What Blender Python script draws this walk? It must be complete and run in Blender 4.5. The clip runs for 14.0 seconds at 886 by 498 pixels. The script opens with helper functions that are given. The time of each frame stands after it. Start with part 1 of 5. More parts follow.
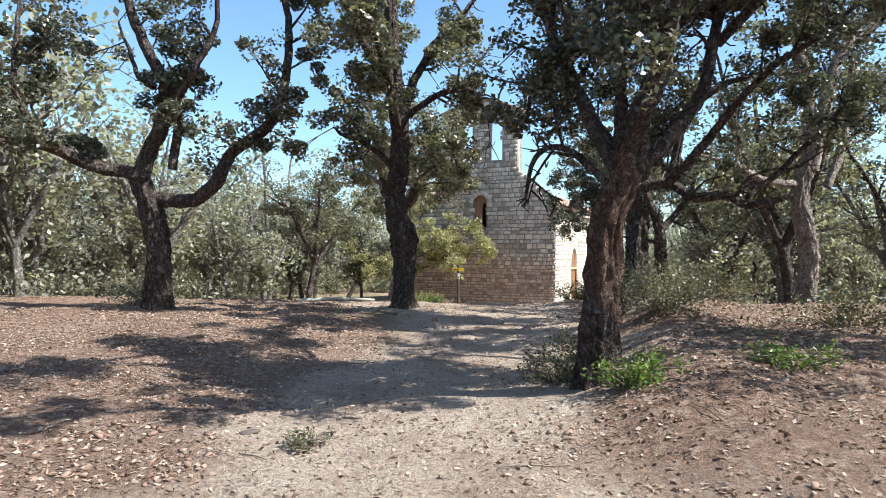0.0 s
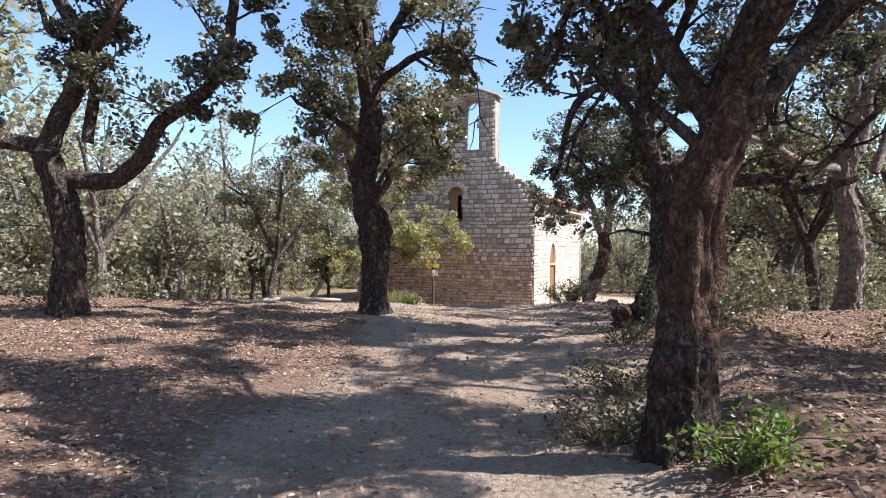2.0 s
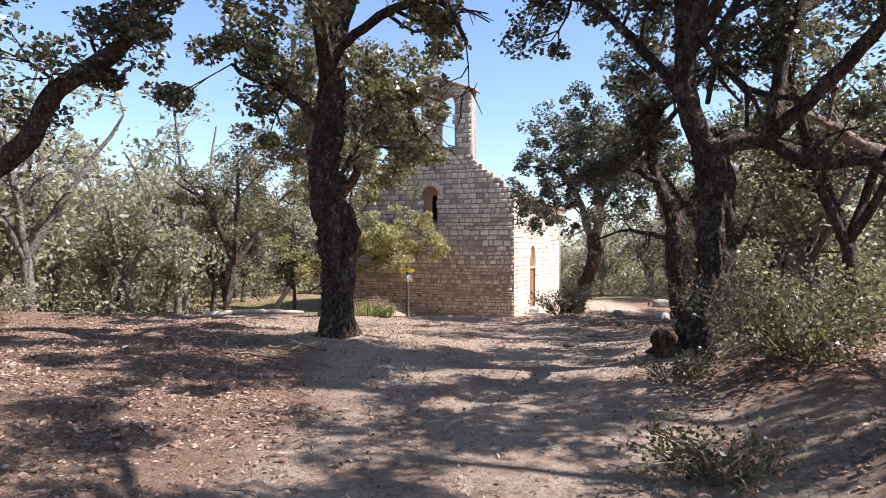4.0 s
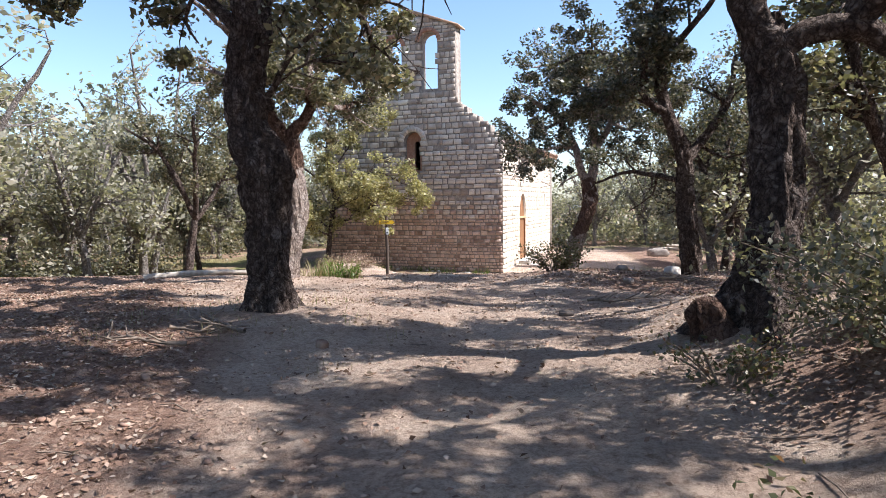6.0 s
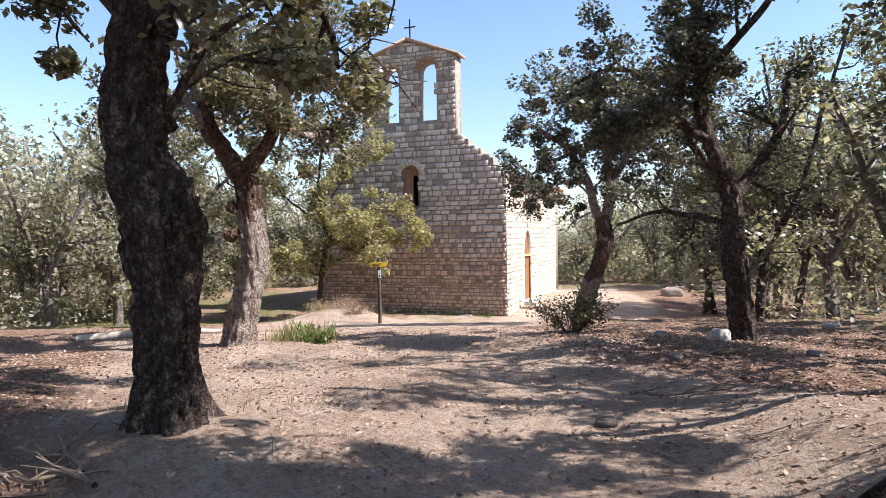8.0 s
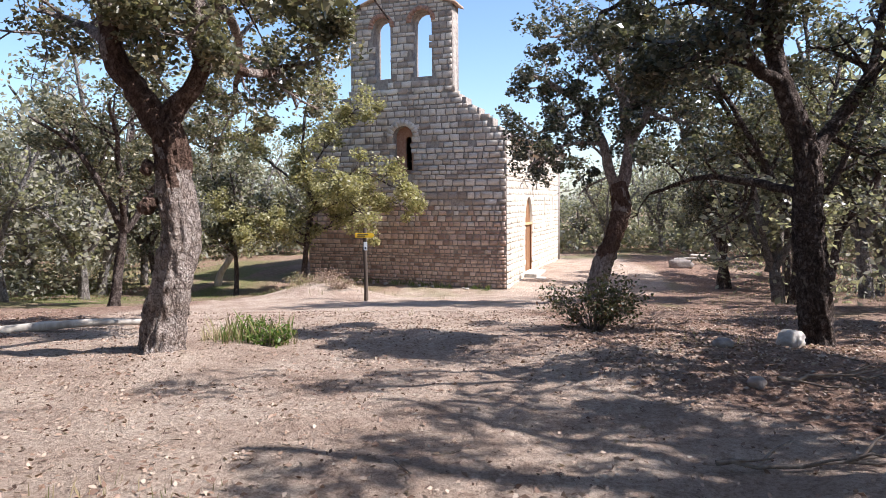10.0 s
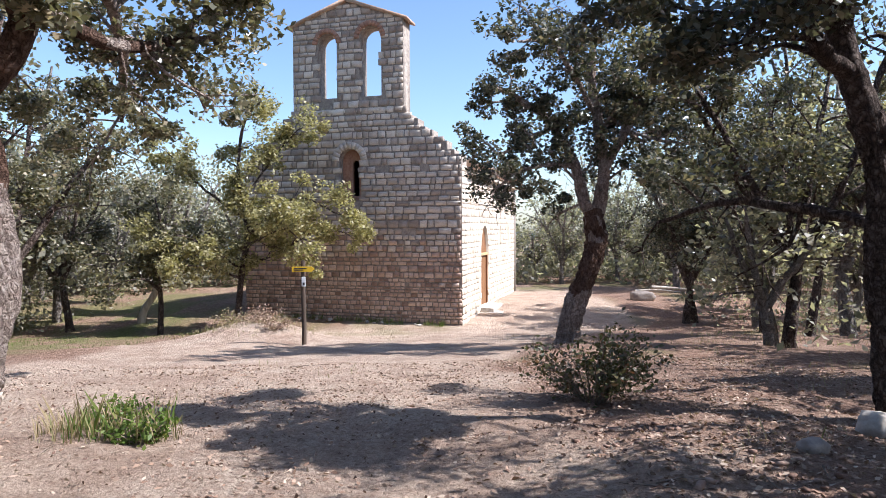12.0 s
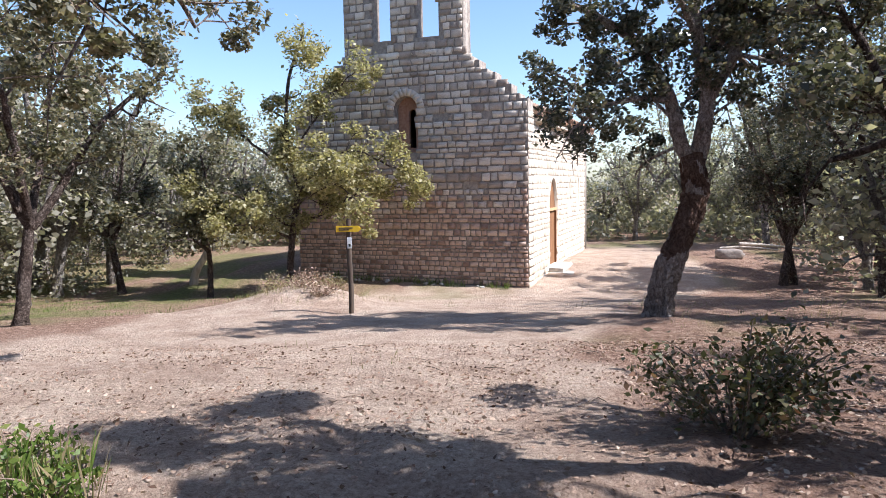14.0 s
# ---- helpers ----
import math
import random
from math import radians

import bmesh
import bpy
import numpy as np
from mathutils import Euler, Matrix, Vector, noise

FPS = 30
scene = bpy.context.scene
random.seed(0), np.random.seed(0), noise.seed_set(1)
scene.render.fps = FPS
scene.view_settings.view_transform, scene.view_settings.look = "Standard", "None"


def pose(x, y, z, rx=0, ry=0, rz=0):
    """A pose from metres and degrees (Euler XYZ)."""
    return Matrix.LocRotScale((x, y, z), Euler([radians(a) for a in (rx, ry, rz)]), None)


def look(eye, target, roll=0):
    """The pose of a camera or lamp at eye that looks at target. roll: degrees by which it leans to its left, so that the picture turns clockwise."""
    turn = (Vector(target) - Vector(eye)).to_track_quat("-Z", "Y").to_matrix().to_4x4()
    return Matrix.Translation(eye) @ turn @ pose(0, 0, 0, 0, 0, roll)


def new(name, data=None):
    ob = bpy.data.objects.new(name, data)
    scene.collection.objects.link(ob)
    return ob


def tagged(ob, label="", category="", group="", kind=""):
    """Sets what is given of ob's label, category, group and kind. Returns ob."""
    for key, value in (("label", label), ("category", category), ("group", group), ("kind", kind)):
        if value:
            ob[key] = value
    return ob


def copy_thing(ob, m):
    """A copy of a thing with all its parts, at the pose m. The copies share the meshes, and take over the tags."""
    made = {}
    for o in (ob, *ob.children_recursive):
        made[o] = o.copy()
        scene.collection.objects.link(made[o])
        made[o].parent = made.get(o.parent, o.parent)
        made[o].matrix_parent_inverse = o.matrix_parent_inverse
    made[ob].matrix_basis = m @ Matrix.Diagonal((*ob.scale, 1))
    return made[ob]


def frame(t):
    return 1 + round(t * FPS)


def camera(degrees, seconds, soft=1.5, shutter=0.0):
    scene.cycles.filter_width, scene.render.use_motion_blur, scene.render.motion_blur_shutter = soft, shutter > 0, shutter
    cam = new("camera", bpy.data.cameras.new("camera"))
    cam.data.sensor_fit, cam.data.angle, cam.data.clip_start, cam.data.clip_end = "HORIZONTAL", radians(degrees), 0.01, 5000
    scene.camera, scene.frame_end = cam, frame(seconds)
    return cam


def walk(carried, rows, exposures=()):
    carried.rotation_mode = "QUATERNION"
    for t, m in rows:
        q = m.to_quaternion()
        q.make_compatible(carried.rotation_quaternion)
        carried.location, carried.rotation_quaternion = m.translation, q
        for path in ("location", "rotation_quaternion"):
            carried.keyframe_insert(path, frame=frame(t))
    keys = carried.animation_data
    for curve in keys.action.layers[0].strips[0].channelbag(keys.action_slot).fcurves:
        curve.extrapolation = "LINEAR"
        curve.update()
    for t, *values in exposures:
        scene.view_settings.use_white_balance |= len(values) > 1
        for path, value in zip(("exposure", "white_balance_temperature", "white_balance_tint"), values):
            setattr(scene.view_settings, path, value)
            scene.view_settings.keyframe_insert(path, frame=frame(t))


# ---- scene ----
cam = camera(66.5, 14.0, soft=0.5)
PATH = [
    (0, (0.609, -0.212, 1.603), (-0.258, 1.59, 1.618), 0.4),
    (0.5, (0.351, 0.344, 1.586), (-0.474, 2.166, 1.574), 1.4),
    (1, (0.059, 0.918, 1.566), (-0.817, 2.716, 1.575), 2.3),
    (1.5, (-0.208, 1.354, 1.574), (-1.091, 3.148, 1.578), 1.8),
    (2, (-0.505, 1.772, 1.605), (-1.292, 3.611, 1.605), 0.7),
    (2.5, (-0.751, 2.27, 1.602), (-1.565, 4.096, 1.555), 0.5),
    (3, (-1.014, 2.819, 1.588), (-1.691, 4.698, 1.493), -0.7),
    (3.5, (-1.237, 3.311, 1.635), (-2.002, 5.159, 1.658), 1.2),
    (4, (-1.49, 3.791, 1.639), (-2.201, 5.661, 1.647), 0.3),
    (6.3, (-2.069, 6.138, 1.583), (-2.741, 8.01, 1.376), -1.1),
    (6.5, (-2.181, 6.368, 1.636), (-2.806, 8.25, 1.376), -1.1),
    (7, (-2.286, 6.911, 1.691), (-2.975, 8.77, 1.422), -1.7),
    (7.5, (-2.422, 7.449, 1.73), (-3.007, 9.349, 1.509), -1.7),
    (8, (-2.564, 7.972, 1.792), (-3.256, 9.848, 1.754), -0.8),
    (8.2, (-2.624, 8.191, 1.823), (-3.311, 10.067, 1.729), -0.8),
    (10.3, (-3.325, 10.473, 1.877), (-4.003, 12.348, 1.72), -0.4),
    (10.5, (-3.357, 10.684, 1.894), (-4.007, 12.568, 1.723), -0.2),
    (11, (-3.556, 11.26, 1.882), (-4.113, 13.176, 1.747), -0.3),
    (11.5, (-3.76, 11.843, 1.865), (-4.393, 13.738, 1.766), 0.8),
    (12, (-4.042, 12.287, 1.882), (-4.586, 14.211, 1.824), -0.3),
    (12.5, (-4.208, 12.897, 1.869), (-4.822, 14.799, 1.795), -0.1),
    (13, (-4.382, 13.269, 1.835), (-5.009, 15.159, 1.653), 0.7),
    (13.5, (-4.54, 13.91, 1.822), (-5.206, 15.787, 1.638), -1.2),
    (14, (-4.638, 14.399, 1.812), (-5.362, 16.254, 1.626), -1.1),
]
walk(cam, [(t, look(eye, target, roll)) for t, eye, target, roll in PATH], [(0, 1.17, 5750, 1), (1, 1.15, 5800, 3), (2, 1.10, 5950, 8), (4, 1.12, 6150, 14), (6.5, 1.16, 5950, 12), (8, 1.16, 6150, 13), (10.5, 1.03, 5850, 13), (14, 1.03, 5800, 13)])


# ---- world, sun, exposure ----
SUN_AZ, SUN_EL = radians(9), radians(47)
world = bpy.data.worlds.new("sky_world")
scene.world = world
world.use_nodes = True
wn = world.node_tree.nodes
wn.clear()
sky = wn.new("ShaderNodeTexSky")
sky.sky_type = "NISHITA"
sky.sun_disc = False
sky.sun_elevation = SUN_EL
sky.sun_rotation = radians(90) - SUN_AZ
sky.air_density, sky.dust_density, sky.ozone_density = 1.0, 0.7, 2.0
back = wn.new("ShaderNodeBackground")
back.inputs["Strength"].default_value = 0.108
wout = wn.new("ShaderNodeOutputWorld")
world.node_tree.links.new(sky.outputs[0], back.inputs[0])
world.node_tree.links.new(back.outputs[0], wout.inputs[0])
sun = new("sun", bpy.data.lights.new("sun", "SUN"))
sun.data.energy, sun.data.angle, sun.data.color = 5.0, radians(0.55), (1.0, 0.95, 0.89)
sun.matrix_world = look((0, 0, 60), Vector((0, 0, 60)) - Vector((math.cos(SUN_AZ) * math.cos(SUN_EL), math.sin(SUN_AZ) * math.cos(SUN_EL), math.sin(SUN_EL))))

# ---- materials ----


def material(name, rough=0.9):
    m = bpy.data.materials.new(name)
    m.use_nodes = True
    n, l = m.node_tree.nodes, m.node_tree.links
    b = n["Principled BSDF"]
    b.inputs["Roughness"].default_value = rough
    b.inputs["Specular IOR Level"].default_value = 0.25
    return m, n, l, b


def tex(n, l, scale, detail=6, rough=0.6, stretch=None, kind="noise"):
    co = n.new("ShaderNodeTexCoord")
    t = n.new("ShaderNodeTexVoronoi" if kind == "voronoi" else "ShaderNodeTexNoise")
    t.inputs["Scale"].default_value = scale
    if kind == "noise":
        t.inputs["Detail"].default_value, t.inputs["Roughness"].default_value = detail, rough
    src = co.outputs["Object"]
    if stretch:
        mp = n.new("ShaderNodeMapping")
        mp.inputs["Scale"].default_value = stretch
        l.new(src, mp.inputs["Vector"])
        src = mp.outputs[0]
    l.new(src, t.inputs["Vector"])
    return t


def ramp(n, l, fac, stops):
    r = n.new("ShaderNodeValToRGB")
    e = r.color_ramp.elements
    while len(e) < len(stops):
        e.new(0.5)
    for el, (p, c) in zip(e, stops):
        el.position, el.color = p, (*c, 1)
    l.new(fac, r.inputs[0])
    return r


def mix(n, l, fac, a, b, blend="MIX"):
    x = n.new("ShaderNodeMix")
    x.data_type, x.blend_type = "RGBA", blend
    for sock, v in ((x.inputs[0], fac), (x.inputs[6], a), (x.inputs[7], b)):
        if hasattr(v, "links"):
            l.new(v, sock)
        else:
            sock.default_value = v if isinstance(v, float) else (*v, 1)
    return x.outputs[2]


def bump(n, l, b, height, strength, dist=0.02):
    k = n.new("ShaderNodeBump")
    k.inputs["Strength"].default_value, k.inputs["Distance"].default_value = strength, dist
    l.new(height, k.inputs["Height"])
    l.new(k.outputs[0], b.inputs["Normal"])


def earth_material():
    m, n, l, b = material("sandy_earth", 0.95)
    b.inputs["Specular IOR Level"].default_value = 0.1
    fine, mid = tex(n, l, 9, 8, 0.7), tex(n, l, 1.3, 6, 0.65)
    grit = tex(n, l, 38, 6, 0.8)
    clod = tex(n, l, 17, 5, 0.75)
    sand = ramp(n, l, mid.outputs[0], [(0.3, (0.40, 0.28, 0.205)), (0.5, (0.57, 0.43, 0.325)), (0.72, (0.66, 0.53, 0.41))])
    litter = ramp(n, l, fine.outputs[0], [(0.3, (0.12, 0.068, 0.05)), (0.5, (0.33, 0.205, 0.145)), (0.72, (0.54, 0.40, 0.30))])
    grass = ramp(n, l, fine.outputs[0], [(0.3, (0.10, 0.12, 0.035)), (0.7, (0.27, 0.27, 0.10))])
    al = n.new("ShaderNodeAttribute")
    al.attribute_name = "cover"
    sep = n.new("ShaderNodeSeparateColor")
    l.new(al.outputs["Color"], sep.inputs[0])
    ad = n.new("ShaderNodeMath")
    ad.operation = "ADD"
    l.new(sep.outputs[0], ad.inputs[0])
    l.new(fine.outputs[0], ad.inputs[1])
    sharp = ramp(n, l, ad.outputs[0], [(0.7, (0, 0, 0)), (1.15, (1, 1, 1))])
    sharp.color_ramp.elements[1].position = 1.0
    c = mix(n, l, sharp.outputs[0], sand.outputs[0], litter.outputs[0])
    c = mix(n, l, sep.outputs[1], c, grass.outputs[0])
    g = ramp(n, l, grit.outputs[0], [(0.34, (0.5, 0.46, 0.44)), (0.52, (0.95, 0.95, 0.95)), (0.7, (1.12, 1.12, 1.12))])
    c = mix(n, l, 0.85, c, g.outputs[0], "MULTIPLY")
    k2 = ramp(n, l, clod.outputs[0], [(0.36, (0.62, 0.57, 0.55)), (0.5, (1, 1, 1)), (0.7, (1.08, 1.08, 1.08))])
    c = mix(n, l, 0.8, c, k2.outputs[0], "MULTIPLY")
    l.new(c, b.inputs["Base Color"])
    hh = n.new("ShaderNodeMath")
    hh.operation = "MULTIPLY_ADD"
    l.new(fine.outputs[0], hh.inputs[0])
    hh.inputs[1].default_value = 2.0
    l.new(grit.outputs[0], hh.inputs[2])
    h2 = n.new("ShaderNodeMath")
    h2.operation = "ADD"
    l.new(hh.outputs[0], h2.inputs[0])
    l.new(clod.outputs[0], h2.inputs[1])
    bump(n, l, b, h2.outputs[0], 1.0, 0.05)
    return m


def stone_material(name, dark, mid_c, light, island):
    m, n, l, b = material(name, 0.92)
    b.inputs["Specular IOR Level"].default_value = 0.15
    if island:
        g = n.new("ShaderNodeNewGeometry")
        rnd = g.outputs["Random Per Island"]
    else:
        g = n.new("ShaderNodeObjectInfo")
        rnd = g.outputs["Random"]
    tone = ramp(n, l, rnd, [(0.0, dark), (0.3, mid_c), (0.75, light), (1.0, tuple(0.5 * a + 0.5 * b_ for a, b_ in zip(dark, mid_c)))])
    blot, grain = tex(n, l, 1.1 if island else 2.2, 7, 0.65), tex(n, l, 26, 6, 0.7)
    st = ramp(n, l, blot.outputs[0], [(0.32, (0.62, 0.56, 0.53)), (0.55, (1, 1, 1)), (0.8, (1.0, 0.95, 0.86))])
    gr = ramp(n, l, grain.outputs[0], [(0.25, (0.68, 0.66, 0.64)), (0.6, (1, 1, 1))])
    c = mix(n, l, 0.75, tone.outputs[0], st.outputs[0], "MULTIPLY")
    c = mix(n, l, 0.7, c, gr.outputs[0], "MULTIPLY")
    l.new(c, b.inputs["Base Color"])
    bump(n, l, b, grain.outputs[0], 0.5, 0.02)
    return m


def simple_material(name, stops, scale, rough=0.85, b_str=0.4, stretch=None, dist=0.02, detail=6):
    m, n, l, b = material(name, rough)
    t = tex(n, l, scale, detail, 0.65, stretch)
    l.new(ramp(n, l, t.outputs[0], stops).outputs[0], b.inputs["Base Color"])
    bump(n, l, b, t.outputs[0], b_str, dist)
    return m


def bark_material(name, dark, mid_c, light):
    m, n, l, b = material(name, 0.95)
    b.inputs["Specular IOR Level"].default_value = 0.1
    big = tex(n, l, 3.0, 6, 0.6)
    fine = tex(n, l, 55, 5, 0.75)
    co = n.new("ShaderNodeTexCoord")
    warp = n.new("ShaderNodeTexNoise")
    warp.inputs["Scale"].default_value, warp.inputs["Detail"].default_value = 9.0, 6
    l.new(co.outputs["Object"], warp.inputs["Vector"])
    shift = n.new("ShaderNodeVectorMath")
    shift.operation = "MULTIPLY_ADD"
    l.new(warp.outputs["Color"], shift.inputs[0])
    shift.inputs[1].default_value = (0.30, 0.30, 0.30)
    l.new(co.outputs["Object"], shift.inputs[2])
    mp = n.new("ShaderNodeMapping")
    mp.inputs["Scale"].default_value = (1, 1, 0.5)
    l.new(shift.outputs[0], mp.inputs["Vector"])
    fur = n.new("ShaderNodeTexVoronoi")
    fur.feature = "DISTANCE_TO_EDGE"
    fur.inputs["Scale"].default_value = 15
    l.new(mp.outputs[0], fur.inputs["Vector"])
    crack = ramp(n, l, fur.outputs["Distance"], [(0.0, (0.28, 0.28, 0.28)), (0.08, (0.74, 0.74, 0.74)), (0.24, (1, 1, 1))])
    ridge = tex(n, l, 16, 7, 0.7, (1, 1, 0.6))
    ridge.inputs["Distortion"].default_value = 0.6
    rg = ramp(n, l, ridge.outputs[0], [(0.33, (0.08, 0.08, 0.08)), (0.5, (0.62, 0.62, 0.62)), (0.68, (1, 1, 1))])
    both = n.new("ShaderNodeMath")
    both.operation = "MULTIPLY"
    l.new(crack.outputs[0], both.inputs[0])
    l.new(rg.outputs[0], both.inputs[1])
    plate = both
    h = n.new("ShaderNodeMath")
    h.operation = "MULTIPLY_ADD"
    l.new(fine.outputs[0], h.inputs[0])
    h.inputs[1].default_value = 0.35
    l.new(plate.outputs[0], h.inputs[2])
    hs = n.new("ShaderNodeMath")
    hs.operation = "MULTIPLY"
    l.new(h.outputs[0], hs.inputs[0])
    hs.inputs[1].default_value = 0.75
    c = ramp(n, l, hs.outputs[0], [(0.16, dark), (0.55, mid_c), (0.95, light)])
    w = ramp(n, l, big.outputs[0], [(0.35, (0.62, 0.55, 0.5)), (0.6, (1, 1, 1))])
    l.new(mix(n, l, 0.8, c.outputs[0], w.outputs[0], "MULTIPLY"), b.inputs["Base Color"])
    bump(n, l, b, h.outputs[0], 1.0, 0.075)
    return m


def leaf_material(name, stops, glow=0.3, rough=0.45):
    m, n, l, b = material(name, rough)
    b.inputs["Specular IOR Level"].default_value = 0.45
    g = n.new("ShaderNodeNewGeometry")
    c = ramp(n, l, g.outputs["Random Per Island"], stops)
    l.new(c.outputs[0], b.inputs["Base Color"])
    tr = n.new("ShaderNodeBsdfTranslucent")
    l.new(mix(n, l, 1.0, c.outputs[0], (1.25, 1.3, 0.8), "MULTIPLY"), tr.inputs[0])
    mx = n.new("ShaderNodeMixShader")
    mx.inputs[0].default_value = glow
    l.new(b.outputs[0], mx.inputs[1])
    l.new(tr.outputs[0], mx.inputs[2])
    l.new(mx.outputs[0], n["Material Output"].inputs[0])
    return m


EARTH = earth_material()
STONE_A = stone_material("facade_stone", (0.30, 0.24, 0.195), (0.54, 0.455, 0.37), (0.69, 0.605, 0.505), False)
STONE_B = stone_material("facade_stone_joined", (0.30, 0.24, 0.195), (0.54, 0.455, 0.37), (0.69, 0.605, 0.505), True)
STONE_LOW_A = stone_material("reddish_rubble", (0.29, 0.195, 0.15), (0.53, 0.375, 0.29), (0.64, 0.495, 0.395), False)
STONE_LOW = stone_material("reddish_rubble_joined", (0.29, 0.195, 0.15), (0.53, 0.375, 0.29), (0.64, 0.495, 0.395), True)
# side wall stone: raised above the front's tone, so sunlight is in the colour
STONE_C = stone_material("sunlit_side_stone", (0.56, 0.47, 0.37), (0.67, 0.58, 0.46), (0.74, 0.66, 0.54), True)
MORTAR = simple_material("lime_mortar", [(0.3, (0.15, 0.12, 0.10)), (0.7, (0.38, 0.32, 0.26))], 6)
# side wall mortar, lightened the same way for the sun
SUNLIT_MORTAR = simple_material("sunlit_mortar", [(0.3, (0.48, 0.40, 0.31)), (0.7, (0.64, 0.55, 0.44))], 9)
RED_STONE = simple_material("red_dressed_stone", [(0.3, (0.26, 0.13, 0.085)), (0.7, (0.42, 0.25, 0.17))], 8)
TILE = simple_material("clay_tile", [(0.3, (0.32, 0.18, 0.11)), (0.5, (0.42, 0.28, 0.19)), (0.75, (0.45, 0.38, 0.30))], 7)
DARK = simple_material("dark_interior", [(0.3, (0.05, 0.045, 0.04)), (0.7, (0.08, 0.07, 0.06))], 5)
DOOR_WOOD = simple_material("oiled_door_wood", [(0.3, (0.16, 0.075, 0.035)), (0.7, (0.33, 0.17, 0.08))], 12, 0.6, 0.3, (1, 1, 0.08))
POST_WOOD = simple_material("weathered_post_wood", [(0.3, (0.05, 0.036, 0.028)), (0.7, (0.13, 0.095, 0.07))], 18, 0.9, 0.5, (1, 1, 0.08))
YELLOW = simple_material("yellow_sign_paint", [(0.3, (0.72, 0.43, 0.02)), (0.7, (0.80, 0.52, 0.04))], 15, 0.5, 0.1)
WHITE = simple_material("white_plaque_paint", [(0.3, (0.70, 0.70, 0.68)), (0.7, (0.80, 0.80, 0.78))], 15, 0.5, 0.1)
INK = simple_material("dark_lettering", [(0.3, (0.03, 0.03, 0.03)), (0.7, (0.05, 0.05, 0.05))], 15, 0.5, 0.0)
BARK = bark_material("cork_bark", (0.034, 0.025, 0.021), (0.165, 0.125, 0.105), (0.46, 0.385, 0.33))
PALE_BARK = bark_material("pale_cork_bark", (0.15, 0.11, 0.095), (0.54, 0.44, 0.375), (0.78, 0.70, 0.63))
RED_BARK = bark_material("stripped_red_bark", (0.06, 0.037, 0.028), (0.215, 0.135, 0.10), (0.41, 0.285, 0.22))
# bark of the far oaks, greyed and lightened to paint in haze
FAR_BARK = bark_material("hazed_grey_bark", (0.13, 0.115, 0.10), (0.36, 0.32, 0.285), (0.54, 0.49, 0.45))
DEAD_WOOD = simple_material("bleached_dead_wood", [(0.3, (0.34, 0.28, 0.22)), (0.7, (0.58, 0.51, 0.43))], 10, 0.9, 0.5, (1, 1, 0.2))
LEAF = leaf_material("cork_oak_leaf", [(0.0, (0.042, 0.045, 0.03)), (0.45, (0.08, 0.081, 0.052)), (0.8, (0.15, 0.14, 0.095)), (1.0, (0.27, 0.215, 0.15))], 0.28, 0.33)
LEAF_OLIVE = leaf_material("olive_oak_leaf", [(0.0, (0.066, 0.066, 0.04)), (0.5, (0.15, 0.14, 0.084)), (0.85, (0.245, 0.215, 0.135)), (1.0, (0.35, 0.28, 0.185))], 0.35, 0.34)
LEAF_YELLOW = leaf_material("spring_yellow_leaf", [(0.0, (0.18, 0.16, 0.08)), (0.5, (0.32, 0.285, 0.14)), (1.0, (0.50, 0.44, 0.27))], 0.5)
# haze and bright daylight of the background are mixed into this leaf colour
LEAF_FAR = leaf_material("hazed_oak_leaf", [(0.0, (0.16, 0.152, 0.115)), (0.5, (0.30, 0.278, 0.21)), (1.0, (0.46, 0.415, 0.325))], 0.48, 0.42)
LEAF_BUSH = leaf_material("dark_bush_leaf", [(0.0, (0.055, 0.05, 0.02)), (0.5, (0.10, 0.105, 0.04)), (0.85, (0.16, 0.12, 0.06)), (1.0, (0.26, 0.12, 0.07))], 0.25)
BLADE = leaf_material("green_grass_blade", [(0.0, (0.06, 0.10, 0.018)), (0.6, (0.13, 0.19, 0.035)), (1.0, (0.25, 0.25, 0.08))], 0.4)
DRY_BLADE = leaf_material("dry_grass_blade", [(0.0, (0.25, 0.19, 0.10)), (0.6, (0.38, 0.30, 0.18)), (1.0, (0.20, 0.22, 0.08))], 0.3)
DRY_LEAF = leaf_material("dry_fallen_leaf", [(0.0, (0.12, 0.065, 0.045)), (0.4, (0.26, 0.16, 0.105)), (0.75, (0.39, 0.275, 0.20)), (1.0, (0.48, 0.38, 0.29))], 0.12, 0.8)
TWIG = simple_material("fallen_twig", [(0.3, (0.10, 0.07, 0.05)), (0.7, (0.30, 0.23, 0.17))], 20)
ROCK = simple_material("pale_granite", [(0.3, (0.30, 0.26, 0.22)), (0.55, (0.48, 0.43, 0.37)), (0.75, (0.60, 0.55, 0.49))], 7, 0.9, 0.6)
DARK_ROCK = simple_material("dark_stone", [(0.3, (0.07, 0.055, 0.045)), (0.75, (0.15, 0.12, 0.10))], 7, 0.9, 0.6)
MID_ROCK = simple_material("weathered_grey_stone", [(0.3, (0.16, 0.13, 0.11)), (0.7, (0.34, 0.29, 0.25))], 9, 0.9, 0.7)
CHIP = simple_material("bark_crumb", [(0.3, (0.10, 0.055, 0.038)), (0.5, (0.25, 0.15, 0.105)), (0.75, (0.42, 0.31, 0.23))], 6)
IRON = simple_material("dark_iron", [(0.3, (0.03, 0.028, 0.026)), (0.7, (0.07, 0.055, 0.045))], 30, 0.6, 0.2)
SEA = simple_material("sea_water", [(0.3, (0.03, 0.12, 0.26)), (0.7, (0.05, 0.17, 0.33))], 0.02, 0.3, 0.1)

